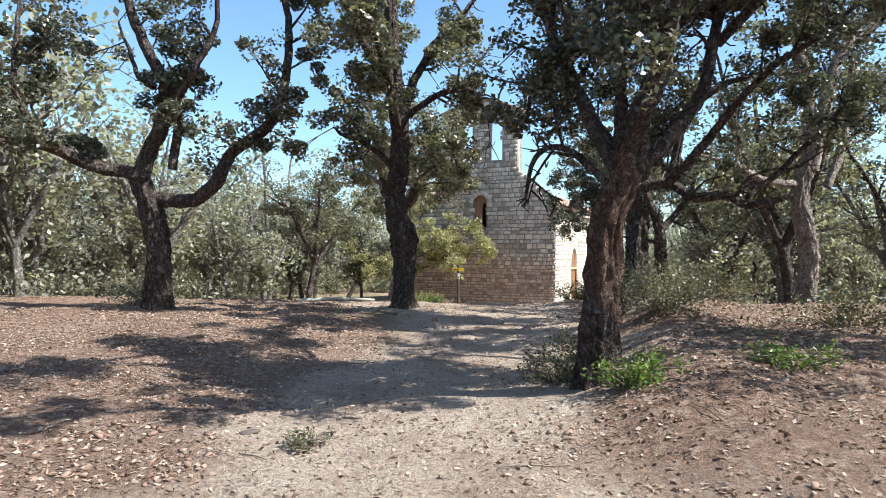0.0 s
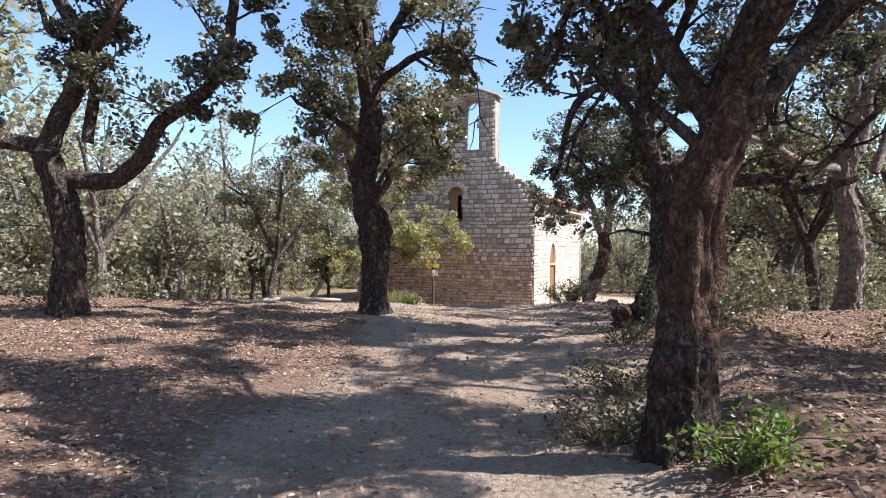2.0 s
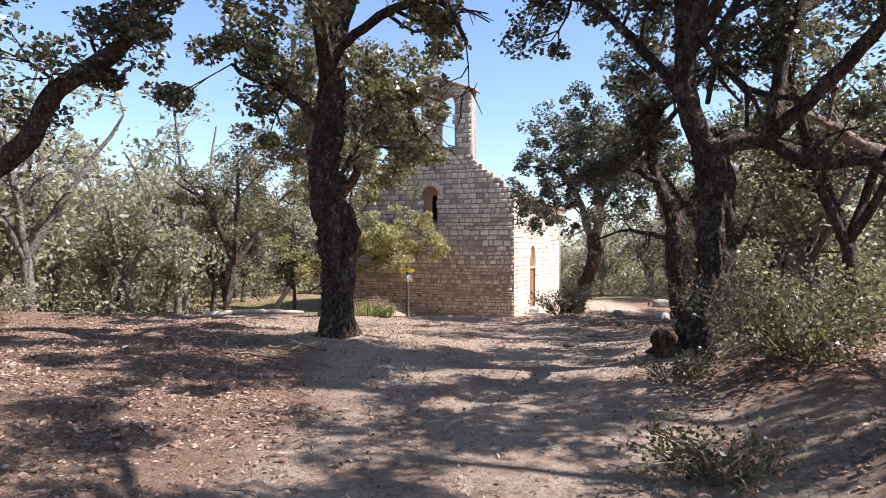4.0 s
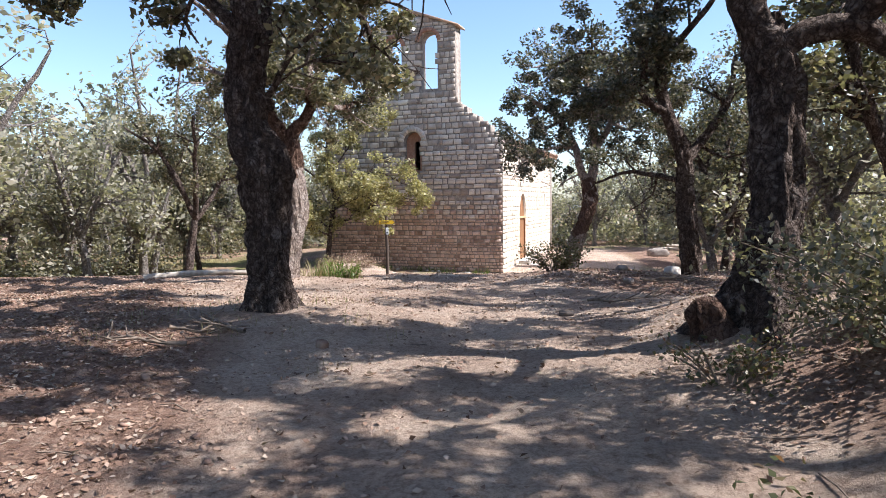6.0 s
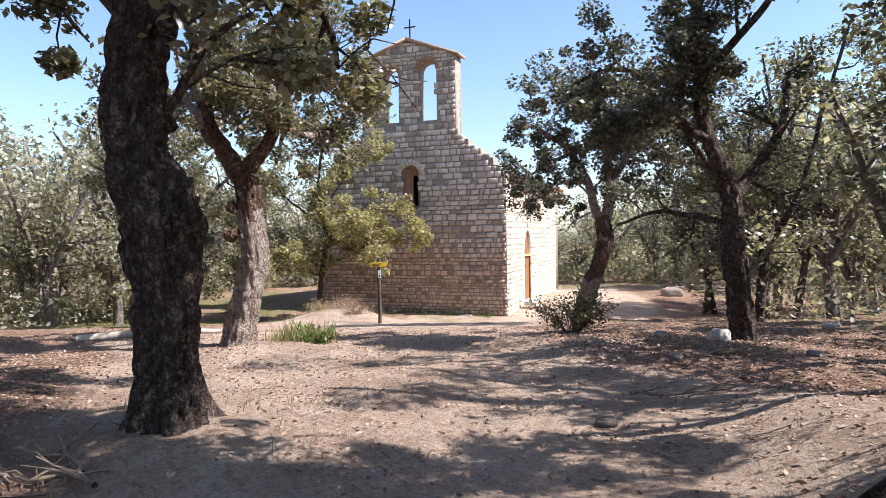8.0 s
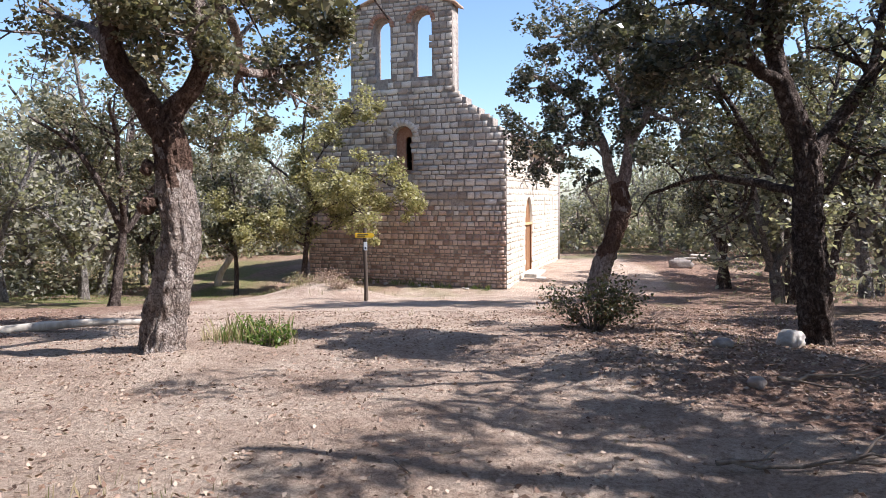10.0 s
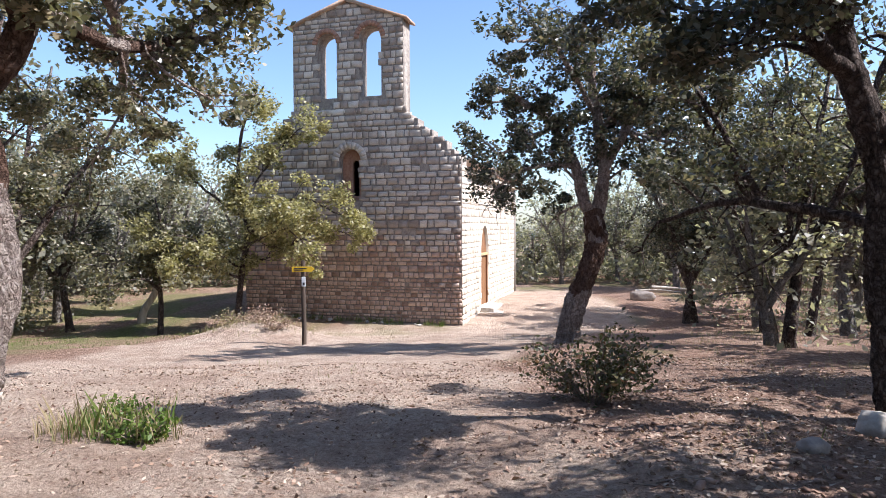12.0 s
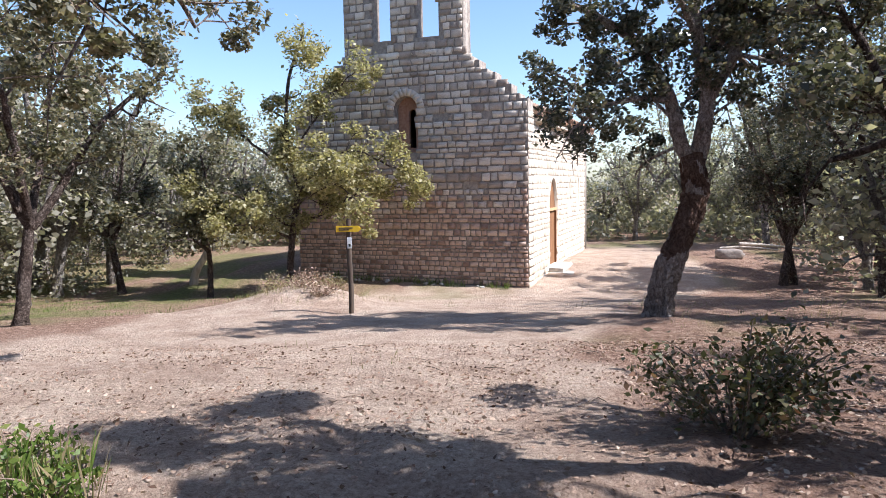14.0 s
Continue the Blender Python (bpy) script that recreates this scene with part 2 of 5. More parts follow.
# ---- ground ----
FX, FY = (-0.326, 0.945), (0.945, 0.326)
KS = [-4000, -400, -60, -10, -1, 3.5, 6.2, 8, 10.7, 14.6, 18, 20, 24, 28.8, 33, 38.2, 41, 46, 90, 400, 4000]
KZ = [-30, -14, -0.5, 0.1, 0.2, 0.22, 0.25, 0.3, 0.36, 0.33, 0.2, 0.05, -0.4, -0.93, -1.5, -2.05, -1.85, -1.6, -2.5, -22, -36]
_s = np.arange(-70, 100, 0.1)
_k = np.exp(-((np.arange(-15, 16) * 0.1 / 0.7) ** 2))
_zz = np.convolve(np.pad(np.interp(_s, KS, KZ), 15, mode="edge"), _k / _k.sum(), "valid")
_tab = np.random.RandomState(5).rand(256, 256)


def sm(x, a, b):
    t = np.clip((x - a) / (b - a), 0, 1)
    return t * t * (3 - 2 * t)


def vnoise(x, y):
    """Smooth value noise, 0 to 1, one unit a cell."""
    xi, yi = np.floor(x).astype(int), np.floor(y).astype(int)
    fx, fy = x - xi, y - yi
    fx, fy = fx * fx * (3 - 2 * fx), fy * fy * (3 - 2 * fy)
    a, b_ = _tab[xi % 256, yi % 256], _tab[(xi + 1) % 256, yi % 256]
    c, d = _tab[xi % 256, (yi + 1) % 256], _tab[(xi + 1) % 256, (yi + 1) % 256]
    return (a * (1 - fx) + b_ * fx) * (1 - fy) + (c * (1 - fx) + d * fx) * fy


def hump(x, y, cx, cy, r):
    return np.exp(-((x - cx) ** 2 + (y - cy) ** 2) / (r * r))


def su(x, y):
    dx, dy = x - 0.16, y - 0.59
    return FX[0] * dx + FX[1] * dy, FY[0] * dx + FY[1] * dy


def path_mask(x, y):
    """1 on the trodden earth, 0 in the litter."""
    s, u = su(x, y)
    wob = (vnoise(x * 0.7 + 9, y * 0.7) - 0.5) * 1.2
    left = np.interp(s, [-10, 0, 4, 9, 13, 18, 24, 32, 40, 60], [-3.4, -3.0, -2.2, -1.6, -3.4, -5.5, -7.0, -7.0, -2.5, -2.5])
    right = np.interp(s, [-10, 0, 4, 9, 12, 15, 18, 24, 32, 40, 60], [0.4, 0.3, 0.5, 2.0, 4.0, 2.0, 1.2, 1.6, 4.0, 9.5, 11.0])
    return sm(u + wob, left - 0.5, left + 0.5) * (1 - sm(u + wob, right - 0.5, right + 0.5)) * (1 - sm(s, 50, 57)) * sm(s, -30, -15)


GULLY = [(-6.9, 18.2), (-6.3, 17.7), (-5.6, 17.5), (-5.1, 17.6), (-4.7, 18.0), (-4.3, 18.8)]


def gully(x, y):
    """Distance from the washed-out rut across the path."""
    best = np.full(x.shape, 9.0)
    for (ax, ay), (bx_, by_) in zip(GULLY, GULLY[1:]):
        dx, dy = bx_ - ax, by_ - ay
        t = np.clip(((x - ax) * dx + (y - ay) * dy) / (dx * dx + dy * dy), 0, 1)
        best = np.minimum(best, np.hypot(x - ax - t * dx, y - ay - t * dy))
    return best


def ground_z(x, y, fine=True):
    x, y = np.asarray(x, float), np.asarray(y, float)
    s, u = su(x, y)
    z = np.where((s > -60) & (s < 90), np.interp(s, _s, _zz), np.interp(s, KS, KZ))
    z = z + 0.40 * sm(u - sm(s, 6, 10) * 0.7, 0.5, 1.9) * sm(s, 1, 6) * (1 - sm(s, 11, 15))
    z = z + 0.16 * sm(-u, 2.0, 5.0) * sm(s, 2, 8) * (1 - sm(s, 11, 15))
    z = z + 0.17 * hump(x, y, -6.0, 11.7, 1.3) + 0.30 * hump(x, y, -1.35, 10.9, 1.1)
    z = z + 0.12 * hump(x, y, -0.75, 5.9, 1.0) + 0.10 * hump(x, y, -8.5, 15.7, 0.9)
    z = z + 0.62 * hump(x, y, -14.3, 29.3, 1.8) + 0.35 * hump(x, y, -16.5, 31.5, 2.2) + 0.12 * hump(x, y, -4.9, 26.5, 1.8)
    z = z + 0.18 * hump(x, y, -3.2, 17.2, 1.5)
    z = z - 0.09 * np.exp(-(gully(x, y) / 0.16) ** 2) + 0.05 * np.exp(-(gully(x, y) / 0.5) ** 2)
    rough = 1 - 0.65 * path_mask(x, y)
    z = z + (vnoise(x * 0.55, y * 0.55) - 0.5) * 0.16 * rough
    if fine:
        z = z + ((vnoise(x * 2.3, y * 2.3) - 0.5) * 0.075 + (vnoise(x * 5.3, y * 5.3) - 0.5) * 0.05) * (0.35 + 0.65 * rough)
    return z


def gz(x, y):
    return float(ground_z(np.array([x]), np.array([y]))[0])


def mesh_from(name, verts, faces, mats, smooth=False, face_mats=None):
    me = bpy.data.meshes.new(name)
    verts, faces = np.asarray(verts, np.float32), np.asarray(faces, np.int32)
    nv, nf, w = len(verts), len(faces), faces.shape[1]
    me.vertices.add(nv)
    me.vertices.foreach_set("co", verts.ravel())
    me.loops.add(nf * w)
    me.loops.foreach_set("vertex_index", faces.ravel())
    me.polygons.add(nf)
    me.polygons.foreach_set("loop_start", np.arange(0, nf * w, w, dtype=np.int32))
    if smooth:
        me.polygons.foreach_set("use_smooth", np.ones(nf, bool))
    for mt in mats:
        me.materials.append(mt)
    if face_mats is not None:
        me.polygons.foreach_set("material_index", np.asarray(face_mats, np.int32))
    me.update(calc_edges=True)
    me.validate()
    return me


def spread(lo, hi, step, reach, grow):
    """Even steps between lo and hi, then ever longer ones out to reach."""
    v = list(np.arange(lo, hi, step))
    a, d = hi, step
    while a < reach:
        v.append(a)
        d *= grow
        a += d
    v.append(reach)
    a, d = lo, step
    pre = []
    while a > -reach:
        d *= grow
        a -= d
        pre.append(a)
    return np.array(sorted(set(pre)) + v)


def build_ground():
    S, U = spread(-3, 22, 0.10, 4000, 1.09), spread(-9, 5, 0.10, 4000, 1.10)
    sg, ug = np.meshgrid(S, U, indexing="ij")
    x = 0.16 + FX[0] * sg + FY[0] * ug
    y = 0.59 + FX[1] * sg + FY[1] * ug
    z = ground_z(x, y)
    n0, n1 = sg.shape
    idx = np.arange(n0 * n1).reshape(n0, n1)
    faces = np.stack([idx[:-1, :-1], idx[:-1, 1:], idx[1:, 1:], idx[1:, :-1]], -1).reshape(-1, 4)
    me = mesh_from("ground", np.stack([x, y, z], -1).reshape(-1, 3), faces, [EARTH], True)
    if me.polygons[0].normal.z < 0:
        me.flip_normals()
    cov = 1 - path_mask(x, y).ravel()
    s, u = sg.ravel(), ug.ravel()
    xx, yy = x.ravel(), y.ravel()
    green = sm(s, 24, 30) * sm(-u, 7.5, 10.5) * (1 - sm(s, 40, 60)) * 0.9
    green = np.maximum(green, 0.7 * sm(s, 35.5, 37.5) * sm(-xx, 10.4, 11.5) * (1 - sm(s, 39.5, 41)) * vnoise(xx * 1.3, yy * 1.3))
    green = np.maximum(green, sm(vnoise(xx * 0.5 + 40, yy * 0.5), 0.62, 0.8) * sm(s, 20, 26) * 0.7 * (cov > 0.3))
    green = green * sm(vnoise(xx * 1.7, yy * 1.7 + 30), 0.15, 0.6)
    col = me.color_attributes.new("cover", "FLOAT_COLOR", "POINT")
    rgba = np.zeros((len(cov), 4), np.float32)
    rgba[:, 0], rgba[:, 1], rgba[:, 3] = cov * 0.37 + 0.11 + 0.30 * (vnoise(xx * 0.8, yy * 0.8 + 7) - 0.3), green, 1
    col.data.foreach_set("color", rgba.ravel())
    return tagged(new("ground", me), "sandy trodden earth with reddish dry leaf litter", "ground", kind="structure")


build_ground()
sea = mesh_from("sea", [(-5000, 500, -21), (-300, 500, -21), (-300, 5000, -21), (-5000, 5000, -21)], [(0, 1, 2, 3)], [SEA])
tagged(new("water", sea), "far blue sea glimpsed between the trees", "sea", kind="structure")

# ---- shared builders ----


def part(name, me, parent, label=""):
    ob = new(name, me)
    ob.parent = parent
    if label:
        ob["label"] = label
    return ob


def thing(name, loc, label, category, group="", kind=""):
    return tagged(place(new(name), loc), label, category, group, kind)


def place(ob, loc, rz=0.0):
    ob.matrix_basis = pose(*loc, 0, 0, rz)
    return ob


def bm_mesh(name, bm, mat, smooth=False):
    me = bpy.data.meshes.new(name)
    bm.to_mesh(me)
    bm.free()
    for mt in mat if isinstance(mat, (list, tuple)) else [mat]:
        me.materials.append(mt)
    if smooth:
        for p in me.polygons:
            p.use_smooth = True
    return me


def box_bm(x0, x1, y0, y1, z0, z1, bevel=0.0, rough=0.0, seed=0):
    bm = bmesh.new()
    bmesh.ops.create_cube(bm, size=1.0)
    for v in bm.verts:
        v.co = Vector(((x0 + x1) / 2 + v.co.x * (x1 - x0), (y0 + y1) / 2 + v.co.y * (y1 - y0), (z0 + z1) / 2 + v.co.z * (z1 - z0)))
    if bevel:
        bmesh.ops.bevel(bm, geom=bm.edges[:], offset=bevel, segments=2, affect="EDGES")
    if rough:
        r = random.Random(seed)
        for v in bm.verts:
            v.co += Vector((r.uniform(-rough, rough), r.uniform(-rough, rough), r.uniform(-rough, rough)))
    return bm


def smooth_line(pts, n):
    """Catmull-Rom through the points, n samples."""
    p = [np.array(a, float) for a in pts]
    p = [2 * p[0] - p[1]] + p + [2 * p[-1] - p[-2]]
    out, m = [], len(p) - 3
    for i in range(n):
        t = i / (n - 1) * m
        k = min(int(t), m - 1)
        f = t - k
        a, b_, c, d = p[k:k + 4]
        out.append(0.5 * (2 * b_ + (c - a) * f + (2 * a - 5 * b_ + 4 * c - d) * f * f + (3 * b_ - a - 3 * c + d) * f ** 3))
    return np.array(out)


def tube(line, radii, sides, rough=0.0, seed=0, flare=0.0):
    """Vertices and quads of a tapered, knobbly tube along a line."""
    n = len(line)
    tang = np.gradient(line, axis=0)
    tang /= np.linalg.norm(tang, axis=1)[:, None] + 1e-9
    ref = np.tile(np.array([0.31, 0.95, 0.05]), (n, 1))
    side = np.cross(tang, ref)
    side /= np.linalg.norm(side, axis=1)[:, None] + 1e-9
    up = np.cross(side, tang)
    a = np.arange(sides) / sides * 2 * math.pi
    rr = np.repeat(np.asarray(radii, float)[:, None], sides, 1)
    if rough:
        arc = np.concatenate([[0], np.cumsum(np.linalg.norm(np.diff(line, axis=0), axis=1))])
        A, L = np.meshgrid(a, arc)

        def wrap(fa, fl, k):
            """Noise round the stem that closes on itself."""
            blend = np.cos(A / 2) ** 2
            one = vnoise(A * fa + seed * k, L * fl + seed)
            two = vnoise((A - 2 * math.pi) * fa + seed * k, L * fl + seed)
            return one * blend + two * (1 - blend) - 0.5

        rel = rough * 1.3 * wrap(2.4, 1.6, 7.3) + rough * 0.9 * wrap(7.0, 5.0, 3.1)
        if sides >= 48:
            bend = 1.2 * wrap(1.6, 3.0, 5.7)
            blend = np.cos(A / 2) ** 2
            f1 = vnoise((A + bend) * 4.6 + seed * 2.1, L * 4.2 + seed * 5)
            f2 = vnoise((A + bend - 2 * math.pi) * 4.6 + seed * 2.1, L * 4.2 + seed * 5)
            furrow = np.abs(2 * (f1 * blend + f2 * (1 - blend)) - 1)
            rel = rel + 0.34 * np.clip(furrow, 0, 0.5) - 0.08 + 0.17 * wrap(13.0, 13.0, 1.7)
        rr = rr * (1 + rel)
        if flare:
            rr = rr * (1 + flare * np.exp(-L / 0.22) * (0.55 + 0.9 * np.maximum(0, np.cos(A * 4 + seed)) + 0.3 * np.cos(A * 7)))
    v = line[:, None, :] + rr[..., None] * (np.cos(a)[None, :, None] * side[:, None, :] + np.sin(a)[None, :, None] * up[:, None, :])
    idx = np.arange(n * sides).reshape(n, sides)
    nx = np.roll(idx, -1, axis=1)
    f = np.stack([idx[:-1], nx[:-1], nx[1:], idx[1:]], -1).reshape(-1, 4)
    return v.reshape(-1, 3), f


def join_tubes(items):
    vs, fs, k = [], [], 0
    for v, f in items:
        vs.append(v)
        fs.append(f + k)
        k += len(v)
    return np.concatenate(vs), np.concatenate(fs)


def leaves(rng, centres, size, flat=0.0, slim=0.5):
    """A bent four-cornered leaf at each centre."""
    n = len(centres)
    d = rng.normal(size=(n, 3))
    d[:, 2] *= 1 - flat
    d /= np.linalg.norm(d, axis=1)[:, None] + 1e-9
    e = rng.normal(size=(n, 3))
    e[:, 2] *= 1 - flat
    e = np.cross(d, np.cross(d, e))
    e /= np.linalg.norm(e, axis=1)[:, None] + 1e-9
    nn = np.cross(d, e)
    L = (size * rng.uniform(0.65, 1.35, n))[:, None]
    a = centres - d * L / 2
    c = centres + d * L / 2
    lift = nn * L * 0.12
    b_ = centres + e * L * slim / 2 + lift
    dd = centres - e * L * slim / 2 + lift
    v = np.stack([a, b_, c, dd], 1).reshape(-1, 3)
    f = np.arange(n * 4).reshape(n, 4)
    return v, f


def grow(rng, limbs, twig_len, per_m, start, subs=4, airy=0.12):
    """Side branches and twigs off the limb lines; gives their tubes and the tips where leaves sit."""
    twigs = []
    for line, radii in limbs:
        arc = np.concatenate([[0], np.cumsum(np.linalg.norm(np.diff(line, axis=0), axis=1))])
        total = arc[-1]
        first = start if start < 1 else 0
        count = max(2, int((1 - first) * total * per_m))
        tdir = np.gradient(line, axis=0)
        for j in range(count + 1):
            f = first + (1 - first) * (j + rng.uniform(0, 0.9)) / (count + 1) if j < count else 1.0
            i = min(int(f * (len(line) - 1)), len(line) - 1)
            p = line[i]
            t = tdir[i] / (np.linalg.norm(tdir[i]) + 1e-9)
            d = rng.normal(size=3)
            d -= t * d.dot(t)
            d /= np.linalg.norm(d) + 1e-9
            d = d * 1.0 + t * rng.uniform(0.2, 0.9) + np.array([0, 0, rng.uniform(-0.15, 0.5)])
            d /= np.linalg.norm(d)
            L = twig_len * rng.uniform(0.5, 1.25)
            bend = rng.normal(size=3) * 0.25 * L
            q = p + d * L * 0.5 + bend * 0.5
            e = p + d * L + np.array([0, 0, rng.uniform(-0.15, 0.2) * L])
            r0 = min(radii[i] * 0.6, 0.02 + 0.018 * L)
            ln = smooth_line([p, q, e], 5)
            tubes, tips = [], []
            tubes.append(tube(ln, np.linspace(r0, 0.008, 5), 4) if subs > 2 else tube(ln[::2], np.linspace(r0, 0.012, 3), 3))
            tips.append(e)
            for k in range(subs):
                g = rng.uniform(0.3, 1.0)
                b0 = ln[min(int(g * 4), 4)]
                dd = rng.normal(size=3) * 0.8 + d * 0.6
                dd /= np.linalg.norm(dd)
                b1 = b0 + dd * L * rng.uniform(0.3, 0.65)
                tubes.append(tube(np.array([b0, (b0 + b1) / 2 + rng.normal(size=3) * 0.04, b1]), [0.012, 0.009, 0.005], 3) if subs > 2 else tube(np.array([b0, b1]), [0.013, 0.007], 3))
                tips.append(b1)
            twigs.append((e, tubes, tips))
    x, y, z = np.array([w[0] for w in twigs]).T
    n = vnoise(x * 1.7 + z * 0.6, z * 1.8 + y * 0.5) + vnoise(y * 1.7 - z * 0.6, z * 1.8 + x * 0.5 + 50)
    kept = [w for w, k in zip(twigs, n > np.quantile(n, airy)) if k]
    return [t for w in kept for t in w[1]], np.array([t for w in kept for t in w[2]])


def cloud(rng, tips, per_tip, spread_r, flat=0.75):
    """Leaf centres in small balls round the tips, with clear edges."""
    keep = []
    for t in tips:
        n = max(3, int(per_tip * rng.choice([0.12, 0.5, 1.2, 2.2])))
        o = rng.normal(size=(n, 3))
        o *= (rng.uniform(0.1, 1, n) ** 0.45 / (np.linalg.norm(o, axis=1) + 1e-9))[:, None]
        o *= spread_r * 1.55 * rng.uniform(0.6, 1.3)
        o[:, 2] *= flat
        keep.append(t + o)
    return np.concatenate(keep)


def tree(name, base, right, axis, k, ref, limbs, label, bark, leaf, seed, per_tip=90, size=0.08, twig=0.9, per_m=3.0,
         spread_r=0.17, start=0.25, skip=1, sides=72, group="", flare=0.55, clear=None, low_cut=None, dead=False, category="tree", ring=0.03, subs=4, airy=0.16, girth=None, bare_side=None):
    """A tree from its trunk and limb lines, given across the view as (across, up, deep) steps of k metres from ref."""
    rng = np.random.RandomState(seed)
    bx, by = base
    z0 = gz(bx, by) - 0.06
    ob = thing(name, (bx, by, z0), label, category, group)
    rv, av = np.array([*right, 0.0]), np.array([*axis, 0.0])
    lines = []
    for li, (pts, r0, r1) in enumerate(limbs):
        w = []
        for p in pts:
            dp = p[2] if len(p) > 2 else 0.0
            w.append(rv * (p[0] - ref[0]) * k + np.array([0, 0, (ref[1] - p[1]) * k + 0.06]) + av * dp)
        n = max(7, int(sum(np.linalg.norm(w[i + 1] - w[i]) for i in range(len(w) - 1)) / (ring if li == 0 else max(ring * 2, 0.09))))
        ln = smooth_line(w, n)
        if li:
            wig = np.cumsum(rng.normal(size=(n, 3)) * 0.012 * (ring / 0.05) ** 0.5, axis=0)
            ln = ln + wig
        else:
            ln[0, 2] = -0.15
        rad = r1 + (r0 - r1) * (1 - np.linspace(0, 1, n)) ** 0.7
        if girth and li == 0:
            rad = rad * np.interp(ln[:, 2], *zip(*girth))
        lines.append((ln, rad))
        mats = bark if isinstance(bark, list) else [bark]
        v, f = tube(ln, rad, sides if li == 0 else max(6, sides // 4 if sides > 40 else sides // 2), 0.30 if li == 0 else 0.24, seed + li * 3, flare if li == 0 else 0.0)
        fm = None
        if clear and len(mats) > 1:
            c0 = v[f[:, 0]]
            zz = c0[:, 2] + (vnoise(c0[:, 0] * 5 + c0[:, 2] * 2, c0[:, 1] * 5 + c0[:, 2] * 3) - 0.5) * 0.9
            fm = ((zz > clear[0]) & (zz < clear[1])).astype(int)
        me = mesh_from("trunk" if li == 0 else "limb", v, f, mats, True, fm)
        part("trunk" if li == 0 else "limb", me, ob)
    tubes, tips = grow(rng, lines[skip:], twig, per_m, start, subs, airy)
    v, f = join_tubes(tubes)
    tagged(part("branchwork", mesh_from("branchwork", v, f, [bark[0] if isinstance(bark, list) else bark]), ob), kind="stuff")
    if bare_side is not None:
        tips = tips[(tips @ rv < bare_side[0]) | (tips[:, 2] > bare_side[1])]
    if low_cut is not None:
        tips = tips[tips[:, 2] > low_cut]
    tu = su(tips[:, 0] + bx, tips[:, 1] + by)
    tips = tips[(np.abs(tu[1] + 0.4) > 1.3) | (tu[0] > 18) | (tips[:, 2] + z0 > 2.9)]
    if not dead:
        v, f = leaves(rng, cloud(rng, tips, per_tip, spread_r), size * 1.12, 0.35, 0.62)
        part("crown", mesh_from("crown", v, f, [leaf]), ob)
    return ob


T0 = ((0.901, 0.434), (-0.434, 0.901))
T4 = ((0.935, 0.356), (-0.356, 0.935))
T10 = ((0.94, 0.34), (-0.34, 0.94))
T14 = ((0.931, 0.364), (-0.364, 0.931))

# ---- the near trees ----
tree("cork_oak", (-9.95, 9.1), *T0, 0.0108, (280, 550), [
    ([(280, 550), (282, 450), (268, 375), (246, 318)], 0.225, 0.19),
    ([(246, 322), (262, 270, 0.1), (280, 215, 0.2), (285, 150, 0.2), (255, 85, 0.1), (228, 10), (225, -90)], 0.17, 0.05),
    ([(285, 355), (340, 358, -0.1), (392, 330, -0.2), (425, 275, -0.2), (482, 225, -0.1), (502, 165), (512, 60, 0.2), (500, -60, 0.3)], 0.14, 0.05),
    ([(240, 312), (175, 297, -0.3), (90, 264, -0.6), (0, 256, -1.0), (-90, 200, -1.2)], 0.13, 0.05),
    ([(90, 264, -0.6), (65, 215, -0.4), (30, 150, -0.2), (12, 60, 0.1), (0, -40, 0.4)], 0.08, 0.03),
    ([(300, 300, 0.1), (308, 235, 0.0), (312, 185, -0.2), (350, 135, -0.5), (390, 60, -0.6), (400, -60, -0.8)], 0.09, 0.03),
    ([(262, 150, 0.2), (215, 120, 0.7), (190, 70, 1.0), (150, 0, 1.4)], 0.06, 0.02),
], "dark cork oak with forked spreading limbs beside the path", [BARK, RED_BARK], LEAF, 11, per_m=2.6, twig=0.95, clear=(3.2, 4.6), group="cork oaks", low_cut=2.4)

oak_b = tree("cork_oak", (-5.98, 11.7), *T0, 0.01145, (712, 548), [
    ([(712, 548), (712, 495), (711, 455), (708, 418), (697, 392), (693, 365), (697, 330), (703, 285), (700, 200), (690, 120), (684, 30), (680, -70)], 0.225, 0.11),
    ([(696, 190), (655, 110, -0.5), (625, 50, -0.7), (595, -20, -0.6), (560, -90, -0.6)], 0.09, 0.03),
    ([(702, 235), (728, 135, 0.3), (765, 60, 0.5), (815, 0, 0.7), (850, -60, 0.9)], 0.10, 0.03),
    ([(696, 300), (655, 262, 0.3), (605, 236, 0.5), (575, 215, 0.6)], 0.07, 0.02),
    ([(704, 215), (770, 185, -0.5), (820, 185, -0.8), (850, 225, -0.9)], 0.07, 0.02),
    ([(702, 250), (690, 180, -0.8), (675, 120, -1.5), (665, 70, -1.9)], 0.08, 0.03),
    ([(702, 275), (740, 240, 0.9), (790, 250, 1.5), (800, 290, 1.6)], 0.06, 0.02),
    ([(690, 120), (640, 60, 0.9), (620, -10, 1.6)], 0.07, 0.02),
    ([(706, 372), (728, 338), (742, 318), (765, 302)], 0.035, 0.012),
], "thick cork oak with dark furrowed trunk beside the path", BARK, LEAF_OLIVE, 12, airy=0.14, bare_side=(1.45, 9.0), flare=0.95, girth=[(0, 0.95), (0.5, 0.9), (1.0, 0.98), (1.45, 1.3), (1.65, 1.22), (1.95, 0.95), (2.3, 1.05), (3, 1.1), (5, 1)], per_m=4.9, twig=0.85, group="cork oaks", low_cut=2.2)

